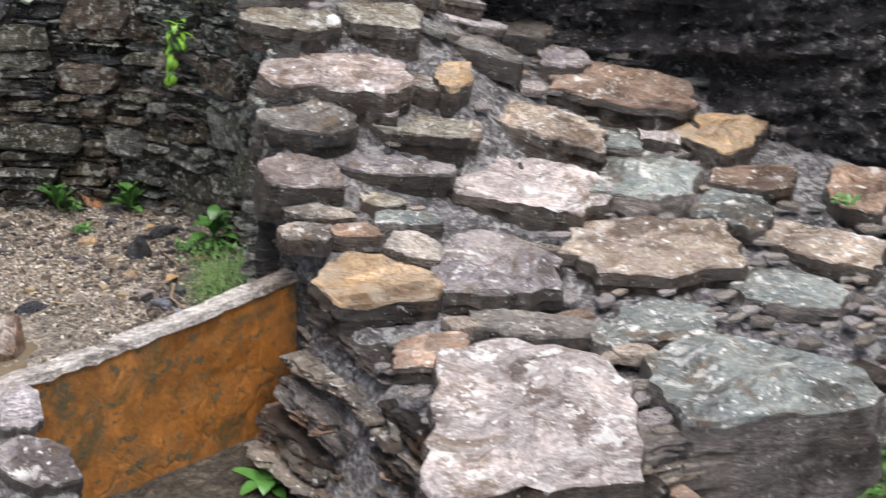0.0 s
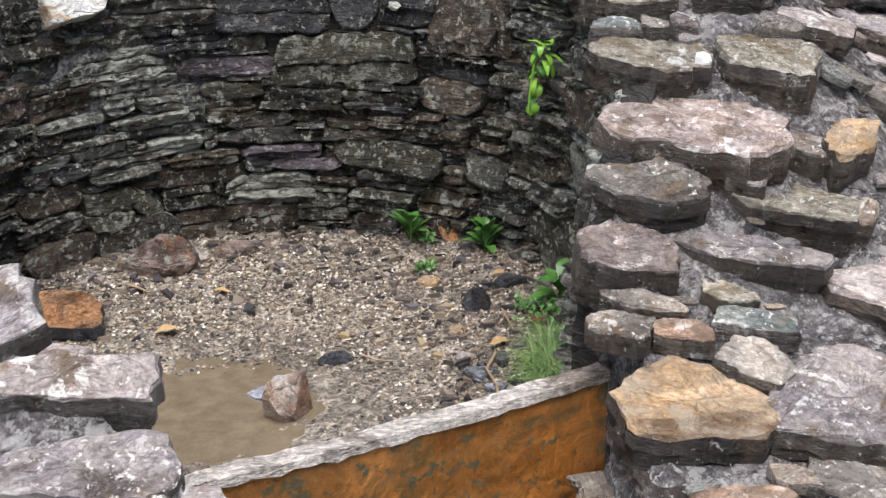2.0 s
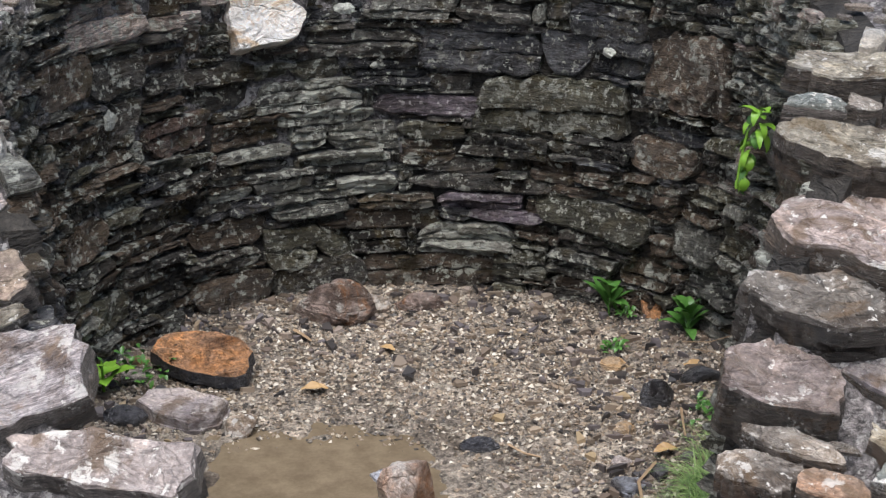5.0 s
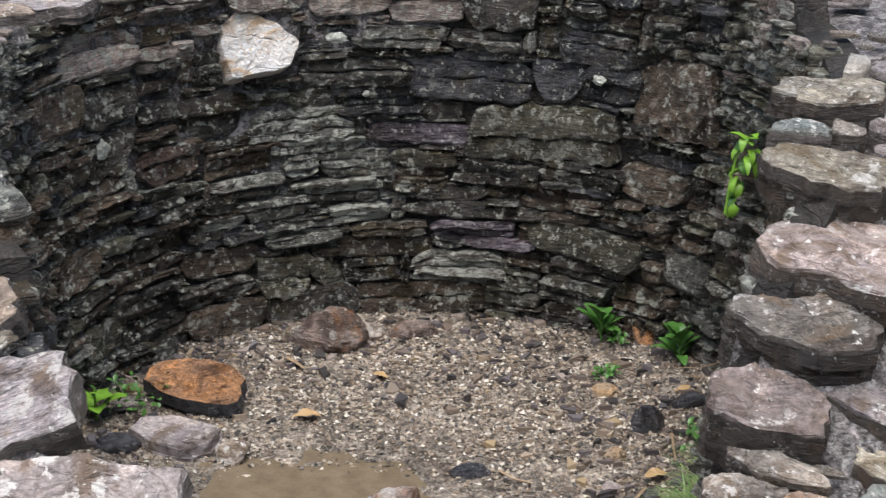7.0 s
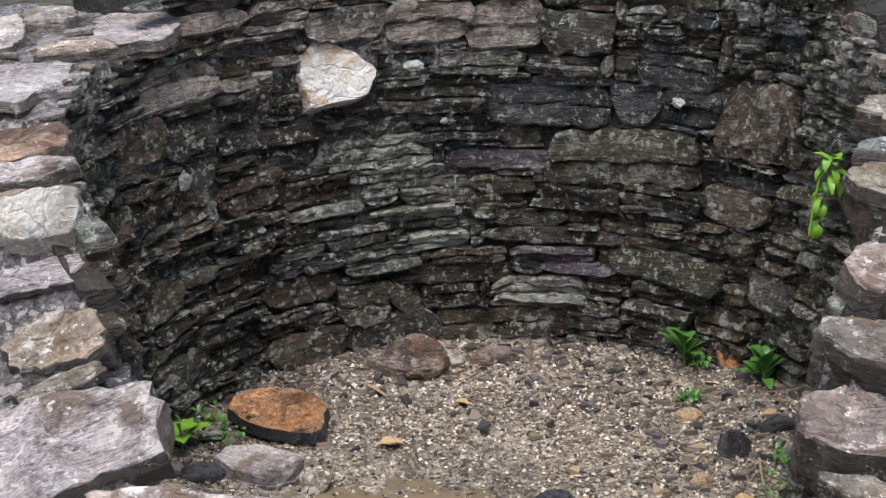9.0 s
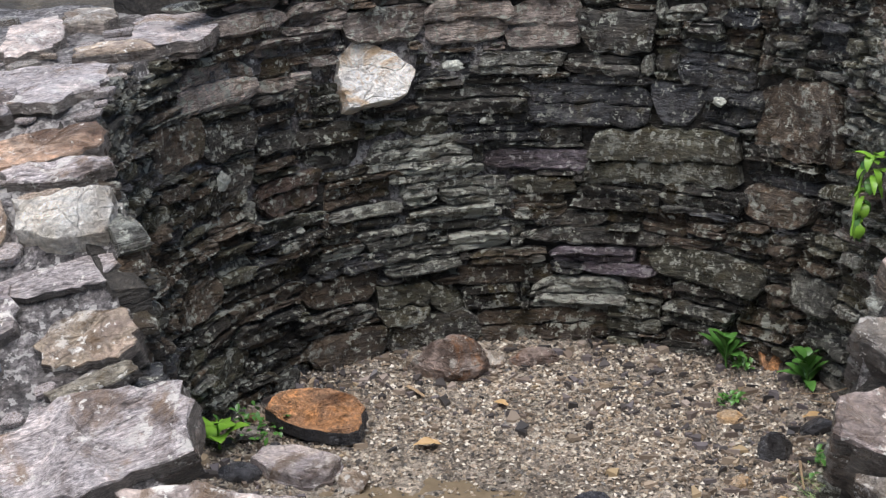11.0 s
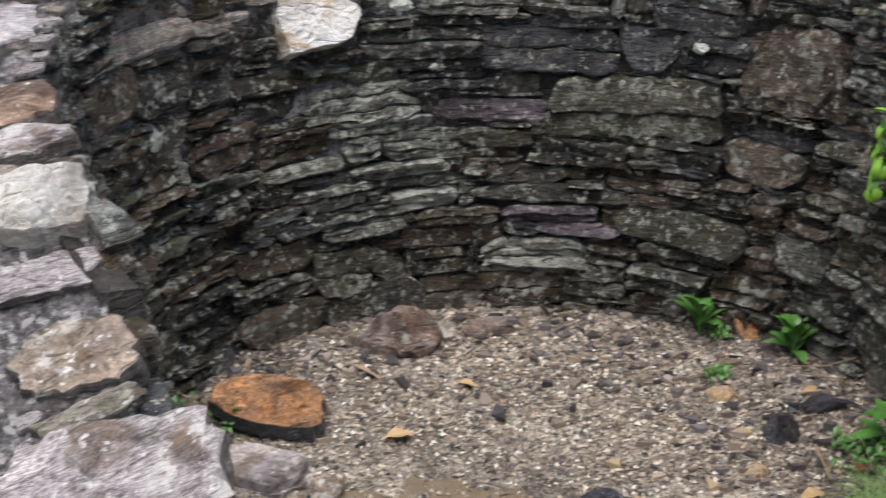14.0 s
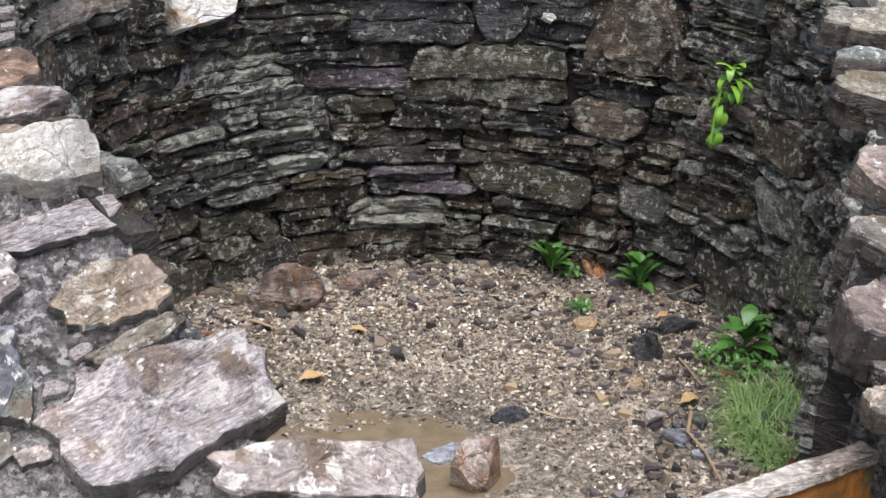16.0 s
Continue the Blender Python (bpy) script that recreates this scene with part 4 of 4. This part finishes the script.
DARKS = ("dark", "dark", "broken", "broken", "brokenpale", "rust")
for level in range(10):
    y = -0.74 - rng.uniform(0, 0.06)
    while y > -1.62:
        size = rng.uniform(0.14, 0.40)
        ledge("side", 0.49 - level * 0.011 + rng.uniform(-0.02, 0.014), y - size / 2, right_height(0.5, y - size / 2) - 0.045 - level * 0.031, size, rng.uniform(0.026, 0.042), rng.choice(DARKS), rng.uniform(-6, 3))
        y -= size * 0.93
for level in range(12):
    for i in range(3):
        y = -0.47 - 0.08 * i + rng.uniform(-0.02, 0.02)
        if 0.03 + level * 0.032 > right_height(0.56, y) - 0.06:
            continue
        ledge("side", 0.572, y, 0.03 + level * 0.032, rng.uniform(0.07, 0.13), rng.uniform(0.024, 0.036), rng.choice(("brokenpale", "grey", "tan", "dark")), rng.uniform(-4, 4))
for level in range(8):
    for i in range(5):
        f = (i + 0.5 + rng.uniform(-0.2, 0.2)) / 5
        ledge("front", 0.6 + 0.95 * f, -1.57 + 0.2 * f * 0.95 - rng.uniform(0.0, 0.04), 0.125 - level * 0.032, rng.uniform(0.2, 0.34), rng.uniform(0.026, 0.04), rng.choice(DARKS), rng.uniform(-4, 4))
# dark slates on the inner face of the left wall end
for level in range(15):
    for i in range(3):
        f = (i + 0.5 + rng.uniform(-0.2, 0.2)) / 3
        x, y, z = -0.52 + 0.14 * f, -0.455 - 0.31 * f, 0.02 + 0.034 * level
        if z > left_height(x, y) - 0.05:
            continue
        count[0] += 1
        ob = finish("stone", slate_bm(rng.uniform(0.10, 0.16), rng.uniform(0.028, 0.042), 0.07, count[0], rng.choice((1, 2)), 0.014, 1.2, 0), WALL[rng.choice(PICK)], heap_left)
        ob.matrix_world = Matrix(((-0.417, 0, 0.909, x + 0.012), (0.909, 0, 0.417, y + 0.006), (0, 1, 0, z), (0, 0, 0, 1))) @ Matrix.Rotation(radians(rng.uniform(-5, 5)), 4, "Z")
for level in range(4):
    for i in range(3):
        count[0] += 1
        ob = finish("stone", slab_bm(rng.uniform(0.12, 0.2), 0.12, 0.05, count[0], 18, 3, (0.94, 0.7, 0.35), 1.3, 4), SLOPE[rng.choice(("mauve", "grey", "pale"))], heap_left)
        ob.matrix_world = pose(-0.16 - 0.16 * i + 0.012 * level, -1.0 - 0.10 * (i % 2) - 0.05 * level, 0.13 - level * 0.055, rng.uniform(-5, 8), rng.uniform(-4, 4), -35 + rng.uniform(-9, 9))
scatter(right_height, heap_right, 0.5, 2.0, -1.5, 0.35, 240, (0.04, 0.11), ("pink", "tan", "mauve", "bluegreen", "grey", "rust", "dark"), test=on_right)
scatter(right_height, heap_right, 0.5, 1.6, -1.5, 0.1, 500, (0.02, 0.05), ("tan", "mauve", "grey", "pale", "dark"), test=on_right)
scatter(left_height, heap_left, -1.5, -0.05, -1.3, 0.6, 60, (0.04, 0.09), ("pink", "tan", "mauve", "pale", "grey", "pale"), test=on_left)
scatter(left_height, heap_left, -1.2, -0.05, -1.2, 0.3, 260, (0.02, 0.05), ("tan", "mauve", "grey", "pale"), test=on_left)

# ---- gravel ----
def on_floor(x, y):
    if y > -0.42:
        return math.hypot(x, y) < wall_radius(0, math.degrees(math.atan2(y, x))) + 0.01
    return y > slab_line(x) + 0.05 and -0.42 < x < 0.52


def scree(name, number, sizes, flatness, material, label, where, seed):
    """Many small angular stones in one mesh."""
    r = np.random.RandomState(seed)
    corner = np.array([(1, 0, 0), (-1, 0, 0), (0, 1, 0), (0, -1, 0), (0, 0, 1), (0, 0, -1)], float)
    tri = np.array([(0, 2, 4), (2, 1, 4), (1, 3, 4), (3, 0, 4), (2, 0, 5), (1, 2, 5), (3, 1, 5), (0, 3, 5)])
    verts, faces, made = [], [], 0
    while made < number:
        x, y = r.uniform(-0.68, 0.70), r.uniform(-0.85, 0.68)
        if not on_floor(x, y) or r.rand() > where(x, y):
            continue
        s = sizes[0] + (sizes[1] - sizes[0]) * r.rand() ** 2.2
        a = r.uniform(0, 6.283)
        p = corner * (1 + r.uniform(-0.4, 0.4, (6, 3))) * (s, s * r.uniform(0.55, 1), s * flatness) / 2 + r.uniform(-0.2, 0.2, (6, 3)) * (s, s, s * flatness)
        c, q = np.cos(a), np.sin(a)
        z = floor_height(x, y) - 0.028 + s * flatness * 0.25
        verts += [(x + v[0] * c - v[1] * q, y + v[0] * q + v[1] * c, z + v[2]) for v in p]
        faces += (tri + 6 * made).tolist()
        made += 1
    me = bpy.data.meshes.new(name)
    me.from_pydata(verts, [], faces)
    me.materials.append(material)
    return tagged(new(name, me), label, "gravel", kind="stuff")


def flat_chips(name, number, sizes, material, label, where, seed):
    """Thin broken plates with five or six corners, lying at all tilts, in one mesh."""
    r = np.random.RandomState(seed)
    verts, faces, made = [], [], 0
    while made < number:
        x, y = r.uniform(-0.68, 0.70), r.uniform(-0.85, 0.68)
        if not on_floor(x, y) or r.rand() > where(x, y):
            continue
        made += 1
        n = r.randint(4, 7)
        s = sizes[0] + (sizes[1] - sizes[0]) * r.rand() ** 2.1
        turn = np.sort(r.uniform(0, 6.283, n) * 0.45 + np.arange(n) * 6.283 / n * 0.55)
        far = s / 2 * r.uniform(0.65, 1.15, n)
        px, py = far * np.cos(turn), far * np.sin(turn) * r.uniform(0.5, 1.0)
        a, tx, ty, th = r.uniform(0, 6.283), r.normal(0, 0.16), r.normal(0, 0.16), s * r.uniform(0.10, 0.3)
        qx, qy = px * np.cos(a) - py * np.sin(a), px * np.sin(a) + py * np.cos(a)
        z0, base = floor_height(x, y) - 0.0265 + 0.1 * s, len(verts)
        for lift, grow in ((-th, 1.05), (th * 0.5, 0.94)):
            verts += [(x + u * grow, y + v * grow, z0 + lift + tx * u + ty * v) for u, v in zip(qx, qy)]
        faces.append(tuple(base + n + i for i in range(n)))
        faces += [(base + i, base + (i + 1) % n, base + n + (i + 1) % n, base + n + i) for i in range(n)]
    me = bpy.data.meshes.new(name)
    me.from_pydata(verts, [], faces)
    me.materials.append(material)
    return tagged(new(name, me), label, "gravel", kind="stuff")


def wetness(x, y):
    return math.exp(-(((x + 0.13) / 0.27) ** 2 + ((y + 0.24) / 0.29) ** 2) ** 1.5)


scree("gravel", 30000, (0.003, 0.013), 0.7, PEBBLE, "cream, brown and grey gravel on the niche floor", lambda x, y: 0.45 + 0.55 * smooth(-0.3, 0.1, y) - 0.80 * wetness(x, y), 3)
flat_chips("slate_chips", 2300, (0.007, 0.044), CHIPS, "brown, grey and ochre slate chips among the gravel", lambda x, y: 0.1 + 0.9 * smooth(0.2, 0.62, math.hypot(x, y + 0.05)) + 0.5 * smooth(0.1, 0.45, x) * smooth(-0.3, 0.0, y) - 0.6 * wetness(x, y), 4)


# ---- loose stones on the floor ----
def lay(name, bm, material, x, y, turn, label, category="stone", lift=0.0, tilt=(0, 0), group="", edge=None):
    ob = finish(name, bm, material, edge=edge)
    ob.matrix_world = pose(x, y, floor_height(x, y) - 0.030 + lift, tilt[0], tilt[1], turn)
    return tagged(ob, label, category, group)


def loose_slab(w, d, th, seed, rough=1.0):
    bm = slab_bm(w, d, th, seed, 24, 2, (0.92, 0.7, 0.35), rough, 3.6)
    for v in bm.verts:
        v.co.z += th
    return bm


# black sides: the rock's dark front and underside, shade put into the colour
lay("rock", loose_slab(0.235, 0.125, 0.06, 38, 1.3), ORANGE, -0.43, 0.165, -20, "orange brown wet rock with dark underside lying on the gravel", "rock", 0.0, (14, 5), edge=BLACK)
lay("slate_slab", loose_slab(0.165, 0.10, 0.028, 33), SLOPE["mauve"], -0.43, -0.01, -16, "grey mauve broken slate lying on gravel", "stone", 0.0, (6, 3))
lay("rock", rock_bm(0.15, 0.10, 0.072, 31, 4, 0.35, 0.6), REDROCK, -0.218, 0.470, 8, "rounded brown rock resting against the wall foot", "rock")
lay("rock", rock_bm(0.095, 0.05, 0.032, 26, 3, 0.4, 0.3), REDROCK, -0.040, 0.540, 2, "small oblong reddish brown stone by the wall", "rock")
lay("rock", rock_bm(0.055, 0.04, 0.035, 27, 3, 0.4, 0.3), SLOPE["tan"], -0.135, 0.525, 2, "small tan stone beside the brown rock", "rock")
lay("rock", rock_bm(0.065, 0.05, 0.035, 28, 3, 0.4, 0.3), SLOPE["tan"], -0.314, -0.055, 30, "small tan stone by the puddle", "rock")
lay("rock", rock_bm(0.09, 0.07, 0.10, 61, 4, 0.2, 0.4), SPLIT, 0.03, -0.285, 20, "orange, brown and white rock standing up behind the slab", "rock")
lay("slate_chip", rock_bm(0.062, 0.055, 0.042, 41, 3, 0.3, 0.2), BLACK, 0.466, 0.112, 40, "wet black angular stone on the gravel", "stone", group="dark stones on the gravel")
lay("slate_chip", rock_bm(0.075, 0.055, 0.03, 42, 3, 0.3, 0.2), BLACK, 0.555, 0.185, 10, "wet black stone beside the wall plants", "stone", group="dark stones on the gravel")
lay("slate_chip", rock_bm(0.062, 0.036, 0.02, 43, 3, 0.5, 0.2), BLACK, 0.135, -0.08, 6, "flat wet black stone near the puddle", "stone", group="dark stones on the gravel")
lay("slate_chip", rock_bm(0.085, 0.055, 0.03, 44, 3, 0.5, 0.2), BLACK, -0.545, -0.05, 5, "wet black stone beside green weeds", "stone", group="dark stones on the gravel")
lay("slate_chip", loose_slab(0.06, 0.045, 0.016, 45), BLUECHIP, 0.407, -0.235, 12, "blue grey slate chip in front of the grass", "stone", group="blue slate chips")
lay("slate_chip", loose_slab(0.04, 0.04, 0.016, 46), BLUECHIP, 0.46, -0.185, 40, "small blue grey slate chip beside the grass", "stone", group="blue slate chips")
lay("slate_chip", loose_slab(0.085, 0.055, 0.014, 47), BLUECHIP, 0.0, -0.19, 18, "flat blue grey slate chip at the puddle's edge", "stone", group="blue slate chips")
lay("slate_chip", loose_slab(0.045, 0.03, 0.012, 48), BLUECHIP, 0.425, -0.30, -10, "blue grey slate chip by a twig", "stone", group="blue slate chips")
lay("slate_chip", loose_slab(0.045, 0.06, 0.02, 49), WALL["purple"], 0.335, 0.585, 30, "purple slate piece leaning at the wall foot", "stone", 0.02, (35, 0))
lay("slate_chip", loose_slab(0.05, 0.085, 0.016, 56), ORANGE, 0.47, 0.50, 15, "reddish brown slate leaning at the wall foot", "stone", 0.012, (38, 0))
lay("slate_chip", loose_slab(0.05, 0.04, 0.012, 50), SLOPE["grey"], -0.555, 0.09, 20, "grey flat stone among weeds", "stone", 0.01)
lay("stone_chip", rock_bm(0.04, 0.035, 0.02, 51, 2, 0.4, 0.3), SLOPE["ochre"], 0.40, -0.01, 20, "ochre pebble on the gravel", "stone")
lay("stone_chip", rock_bm(0.05, 0.035, 0.02, 52, 2, 0.4, 0.3), SLOPE["ochre"], -0.565, 0.175, 20, "ochre chip beside the orange rock", "stone")
lay("stone_chip", rock_bm(0.055, 0.045, 0.02, 53, 2, 0.4, 0.3), SLOPE["ochre"], 0.385, 0.26, -20, "yellowish flat stone in the gravel", "stone")
lay("stone_chip", rock_bm(0.035, 0.03, 0.02, 54, 2, 0.4, 0.3), SLOPE["pink"], 0.395, -0.14, -20, "pinkish pebble near the blue chips", "stone")
ob = lay("stone_chip", rock_bm(0.026, 0.026, 0.03, 55, 3, 0.1, 0.6), QUARTZ, 0.806, -0.318, 0, "white quartz pebble bedded in the mortar", "stone")
ob.matrix_world = pose(0.792, -0.330, 0.640)


# ---- plants ----
def leaf_bm(bm, base, yaw, rise, length, width, bend, seed, fold=0.25):
    """One leaf with a midrib fold and an arching blade."""
    rng = random.Random(seed)
    m = Matrix.Rotation(yaw, 4, "Z")
    rows = []
    x, z, ang = 0.0, 0.0, rise
    steps = 7
    for i in range(steps + 1):
        f = i / steps
        half = width / 2 * (math.sin(math.pi * min(1, f * 0.93 + 0.07)) ** 0.8) * (0.35 + 0.65 * min(1, f * 2.2)) + 0.0006
        ripple = rng.uniform(-0.06, 0.06) * width
        rows.append([bm.verts.new(base + m @ Vector(p)) for p in ((x, half, z + half * fold + ripple), (x, 0, z), (x, -half, z + half * fold - ripple))])
        x += math.cos(ang) * length / steps
        z += math.sin(ang) * length / steps
        ang -= bend / steps
    for a, b in zip(rows, rows[1:]):
        bm.faces.new((a[0], a[1], b[1], b[0]))
        bm.faces.new((a[1], a[2], b[2], b[1]))


def leaf_object(plant, yaw, rise, length, width, bend, seed, material, at=(0, 0, 0)):
    bm = bmesh.new()
    leaf_bm(bm, Vector(at), yaw, rise, length, width, bend, seed)
    me = bpy.data.meshes.new("leaf")
    bm.to_mesh(me); bm.free()
    me.materials.append(material)
    me.shade_smooth()
    ob = new("leaf", me)
    ob.parent = plant
    return ob


def stem_bm(points, radius):
    bm = bmesh.new()
    rings = []
    for i, p in enumerate(points):
        r = radius * (1 - 0.5 * i / len(points))
        rings.append([bm.verts.new(Vector(p) + Vector((math.cos(a) * r, math.sin(a) * r, r * 0.4 * math.sin(a * 2)))) for a in (0, 1.26, 2.51, 3.77, 5.03)])
    for a, b in zip(rings, rings[1:]):
        for k in range(5):
            bm.faces.new((a[k], a[(k + 1) % 5], b[(k + 1) % 5], b[k]))
    return bm


def rosette(x, y, z, leaves, length, width, seed, material, label, up=(0.5, 1.2)):
    plant = tagged(new("weed"), label, "plant", "weeds at the wall foot")
    plant.matrix_world = pose(x, y, z)
    rng = random.Random(seed)
    rise = length * (0.75 if up[0] > 0.3 else 0.2)
    bm = stem_bm([(0, 0, -0.01), (0.001, 0, rise * 0.5), (0, 0.001, rise)], 0.003)
    part("stem", bm, material, plant)
    for i in range(leaves):
        leaf_object(plant, i * 2.4 + rng.uniform(-0.4, 0.4), rng.uniform(*up), length * rng.uniform(0.65, 1.05) * (1.1 - 0.45 * i / leaves), width * rng.uniform(0.75, 1.15), rng.uniform(0.4, 1.5), seed * 50 + i, material, (0, 0, rise * i / leaves))
    return plant


def herb(x, y, z, leaves, spread, size, seed, material, label):
    """A low cushion of many small leaves."""
    plant = tagged(new("weed"), label, "plant", "small weeds on the gravel")
    plant.matrix_world = pose(x, y, z)
    rng = random.Random(seed)
    for k in range(3):
        bm = bmesh.new()
        for i in range(leaves // 3):
            r, a = spread * math.sqrt(rng.random()), rng.uniform(0, 6.283)
            leaf_bm(bm, Vector((r * math.cos(a), r * math.sin(a), rng.uniform(0, spread * 0.5))), rng.uniform(0, 6.283), rng.uniform(0.1, 1.2), size * rng.uniform(0.6, 1.3), size * 0.5, rng.uniform(0.2, 1), seed * 90 + i + k * 31)
        tagged(part("foliage", bm, material, plant), kind="stuff")
    return plant


rosette(0.375, 0.495, 0.03, 13, 0.078, 0.023, 1, LEAF, "dark green narrow-leaved weed at the wall foot", (0.45, 1.35))
rosette(0.535, 0.38, 0.035, 15, 0.076, 0.025, 2, LEAF, "bright green upright weed growing in gravel", (0.45, 1.35))
rosette(0.625, 0.02, 0.045, 14, 0.085, 0.029, 3, LEAF, "green leafy rosette above the grass tuft", (0.32, 1.1))
rosette(0.372, -0.895, GROUND - 0.005, 9, 0.085, 0.032, 4, LEAF, "green rosette growing under the rust stained slab", (0.05, 0.6))
rosette(-0.60, 0.04, 0.018, 6, 0.08, 0.045, 5, LIME, "broad-leaved lime green weed at the wall foot", (0.6, 1.3))
herb(-0.55, 0.10, 0.018, 60, 0.07, 0.018, 6, LEAF, "low green weeds along the wall foot")
herb(0.385, 0.31, 0.022, 36, 0.03, 0.016, 7, LEAF, "small green seedling clump on the gravel")
herb(0.405, 0.48, 0.03, 30, 0.03, 0.018, 8, LEAF, "small green weeds beside a larger weed")
herb(0.565, 0.01, 0.035, 50, 0.045, 0.018, 9, LEAF, "small green weeds under the rosette")
herb(0.635, -0.04, 0.03, 70, 0.06, 0.022, 10, LEAF, "dense green weeds at the wall foot")
herb(0.61, -0.16, 0.02, 40, 0.045, 0.02, 11, LEAF, "green weeds rising out of the grass tuft")
herb(1.70, -1.02, 0.29, 30, 0.03, 0.018, 12, LEAF, "small green weed rooted on the heap")
herb(1.32, -1.47, GROUND, 60, 0.06, 0.035, 13, LEAF, "fresh green ground weeds beside the heap")
herb(1.50, -1.40, GROUND, 90, 0.11, 0.040, 14, LEAF, "green leafy weeds in grass beside the heap")
herb(1.62, -1.28, GROUND, 70, 0.10, 0.035, 15, LEAF, "green leafy weeds in grass beside the heap")

# the fern-like weed hanging out of the wall
plant = tagged(new("wall_weed"), "lime green drooping weed rooted in the wall joint", "plant")
plant.matrix_world = pose(0.645, 0.235, 0.55)
part("stem", stem_bm([(0.03, 0.01, 0), (-0.01, 0, 0.005), (-0.035, -0.01, -0.03), (-0.045, -0.015, -0.09), (-0.05, -0.02, -0.14)], 0.004), LIME, plant)
leaf_rng = random.Random(77)
for i in range(34):
    f = i / 33
    h = 0.01 - 0.15 * f
    leaf_object(plant, leaf_rng.uniform(2.2, 5.6), 0.7 - 2.0 * f + leaf_rng.uniform(-0.3, 0.3), leaf_rng.uniform(0.026, 0.05) * (1.25 - 0.5 * f), leaf_rng.uniform(0.012, 0.022), leaf_rng.uniform(0.8, 2.6), 700 + i, LIME if leaf_rng.random() < 0.7 else LEAF, (-0.012 - 0.03 * f, -0.008 + leaf_rng.uniform(-0.012, 0.012), h))


def grass(name, x0, x1, y0, y1, number, length, ground, label, seed):
    """A tuft of thin bent blades in one mesh."""
    r = np.random.RandomState(seed)
    verts, faces = [], []
    cx, cy, rx, ry = (x0 + x1) / 2, (y0 + y1) / 2, (x1 - x0) / 2, (y1 - y0) / 2
    for _ in range(number):
        d, t = np.sqrt(r.rand()), r.uniform(0, 6.283)
        x, y = cx + rx * d * np.cos(t), cy + ry * d * np.sin(t)
        out = t + r.uniform(-2.2, 2.2)
        size, w = length * r.uniform(0.45, 1.25), r.uniform(0.0007, 0.0016)
        rise, side = r.uniform(0.3, 1.35), np.array((-np.sin(out), np.cos(out), 0)) * w
        p, base = np.array((x, y, ground(x, y))), len(verts)
        bend = r.uniform(0.9, 2.9)
        for k in range(5):
            taper = 1 - k / 4.3
            verts += [tuple(p + side * taper), tuple(p - side * taper)]
            a = rise - bend * k / 4
            p = p + np.array((np.cos(out) * np.cos(a), np.sin(out) * np.cos(a), np.sin(a))) * size / 4
        faces += [(base + 2 * k, base + 2 * k + 1, base + 2 * k + 3, base + 2 * k + 2) for k in range(4)]
    me = bpy.data.meshes.new(name)
    me.from_pydata(verts, [], faces)
    me.materials.append(GRASS)
    return tagged(new(name, me), label, "grass", kind="stuff")


grass("grass_tuft", 0.50, 0.725, -0.50, -0.12, 3600, 0.105, lambda x, y: 0.015, "tuft of fine pale green grass behind the slab", 1)
grass("grass_blades", 0.56, 0.69, -0.18, 0.06, 200, 0.09, lambda x, y: 0.02, "loose grass blades along the wall foot", 2)
grass("ground_grass", 1.3, 1.95, -1.55, -1.1, 1800, 0.11, lambda x, y: GROUND - 0.01, "green grass on the ground beside the heap", 3)


# ---- twigs and fallen leaves ----
def twig(points, radius, label):
    return tagged(finish("twig", stem_bm([(x, y, floor_height(x, y) - 0.024 + z) for x, y, z in points], radius), TWIG), label, "twig", "twigs on the gravel")


twig([(0.45, -0.17, 0.01), (0.42, -0.235, 0.014), (0.425, -0.31, 0.012), (0.41, -0.42, 0.012)], 0.004, "dry brown twig bent across the gravel")
twig([(0.506, 0.045, 0.012), (0.506, -0.01, 0.014), (0.508, -0.065, 0.012)], 0.003, "short pale straw lying on gravel")
twig([(0.19, -0.09, 0.006), (0.22, -0.115, 0.006), (0.25, -0.13, 0.006)], 0.004, "short dark twig on wet gravel")
twig([(-0.29, 0.37, 0.006), (-0.265, 0.345, 0.008), (-0.245, 0.32, 0.006)], 0.006, "short dark twig by the brown rock")
twig([(0.52, 0.30, 0.02), (0.57, 0.27, 0.03), (0.62, 0.26, 0.05)], 0.002, "thin dry stalk beside a weed")
twig([(0.54, 0.29, 0.01), (0.58, 0.24, 0.02), (0.60, 0.20, 0.03)], 0.002, "thin dry stalk beside a weed")


def fallen(x, y, size, yaw, material, label, tilt=0.15):
    bm = bmesh.new()
    leaf_bm(bm, Vector((0, 0, 0)), 0, tilt, size, size * 0.55, 0.5, int(abs(x * 1000)), 0.35)
    ob = finish("fallen_leaf", bm, material)
    ob.matrix_world = pose(x, y, floor_height(x, y) - 0.018, 0, 0, yaw)
    return tagged(ob, label, "leaf", "fallen leaves")


fallen(-0.225, 0.10, 0.055, 20, DRYLEAF, "dry orange leaf flat on the gravel")
fallen(-0.065, 0.30, 0.04, 150, DRYLEAF, "small ochre leaf on the gravel")
fallen(0.49, 0.55, 0.075, 100, REDLEAF, "reddish brown dead leaf at the wall foot", 0.9)
fallen(0.52, 0.23, 0.05, 10, DRYLEAF, "dry orange leaf among stones")
fallen(0.45, -0.12, 0.05, 30, DRYLEAF, "pale orange leaf near slate chips")
fallen(0.575, -0.03, 0.05, 240, REDLEAF, "dark red leaf under the rosette", 0.5)
fallen(0.53, -0.45, 0.05, 80, REDLEAF, "dark red leaf at the foot of the grass", 0.8)
ob = fallen(0.36, -0.93, 0.08, 10, REDLEAF, "dark red leaf on the ground below the slab", 0.1)
ob.matrix_world = pose(0.30, -1.02, GROUND + 0.014, 0, 0, 10)
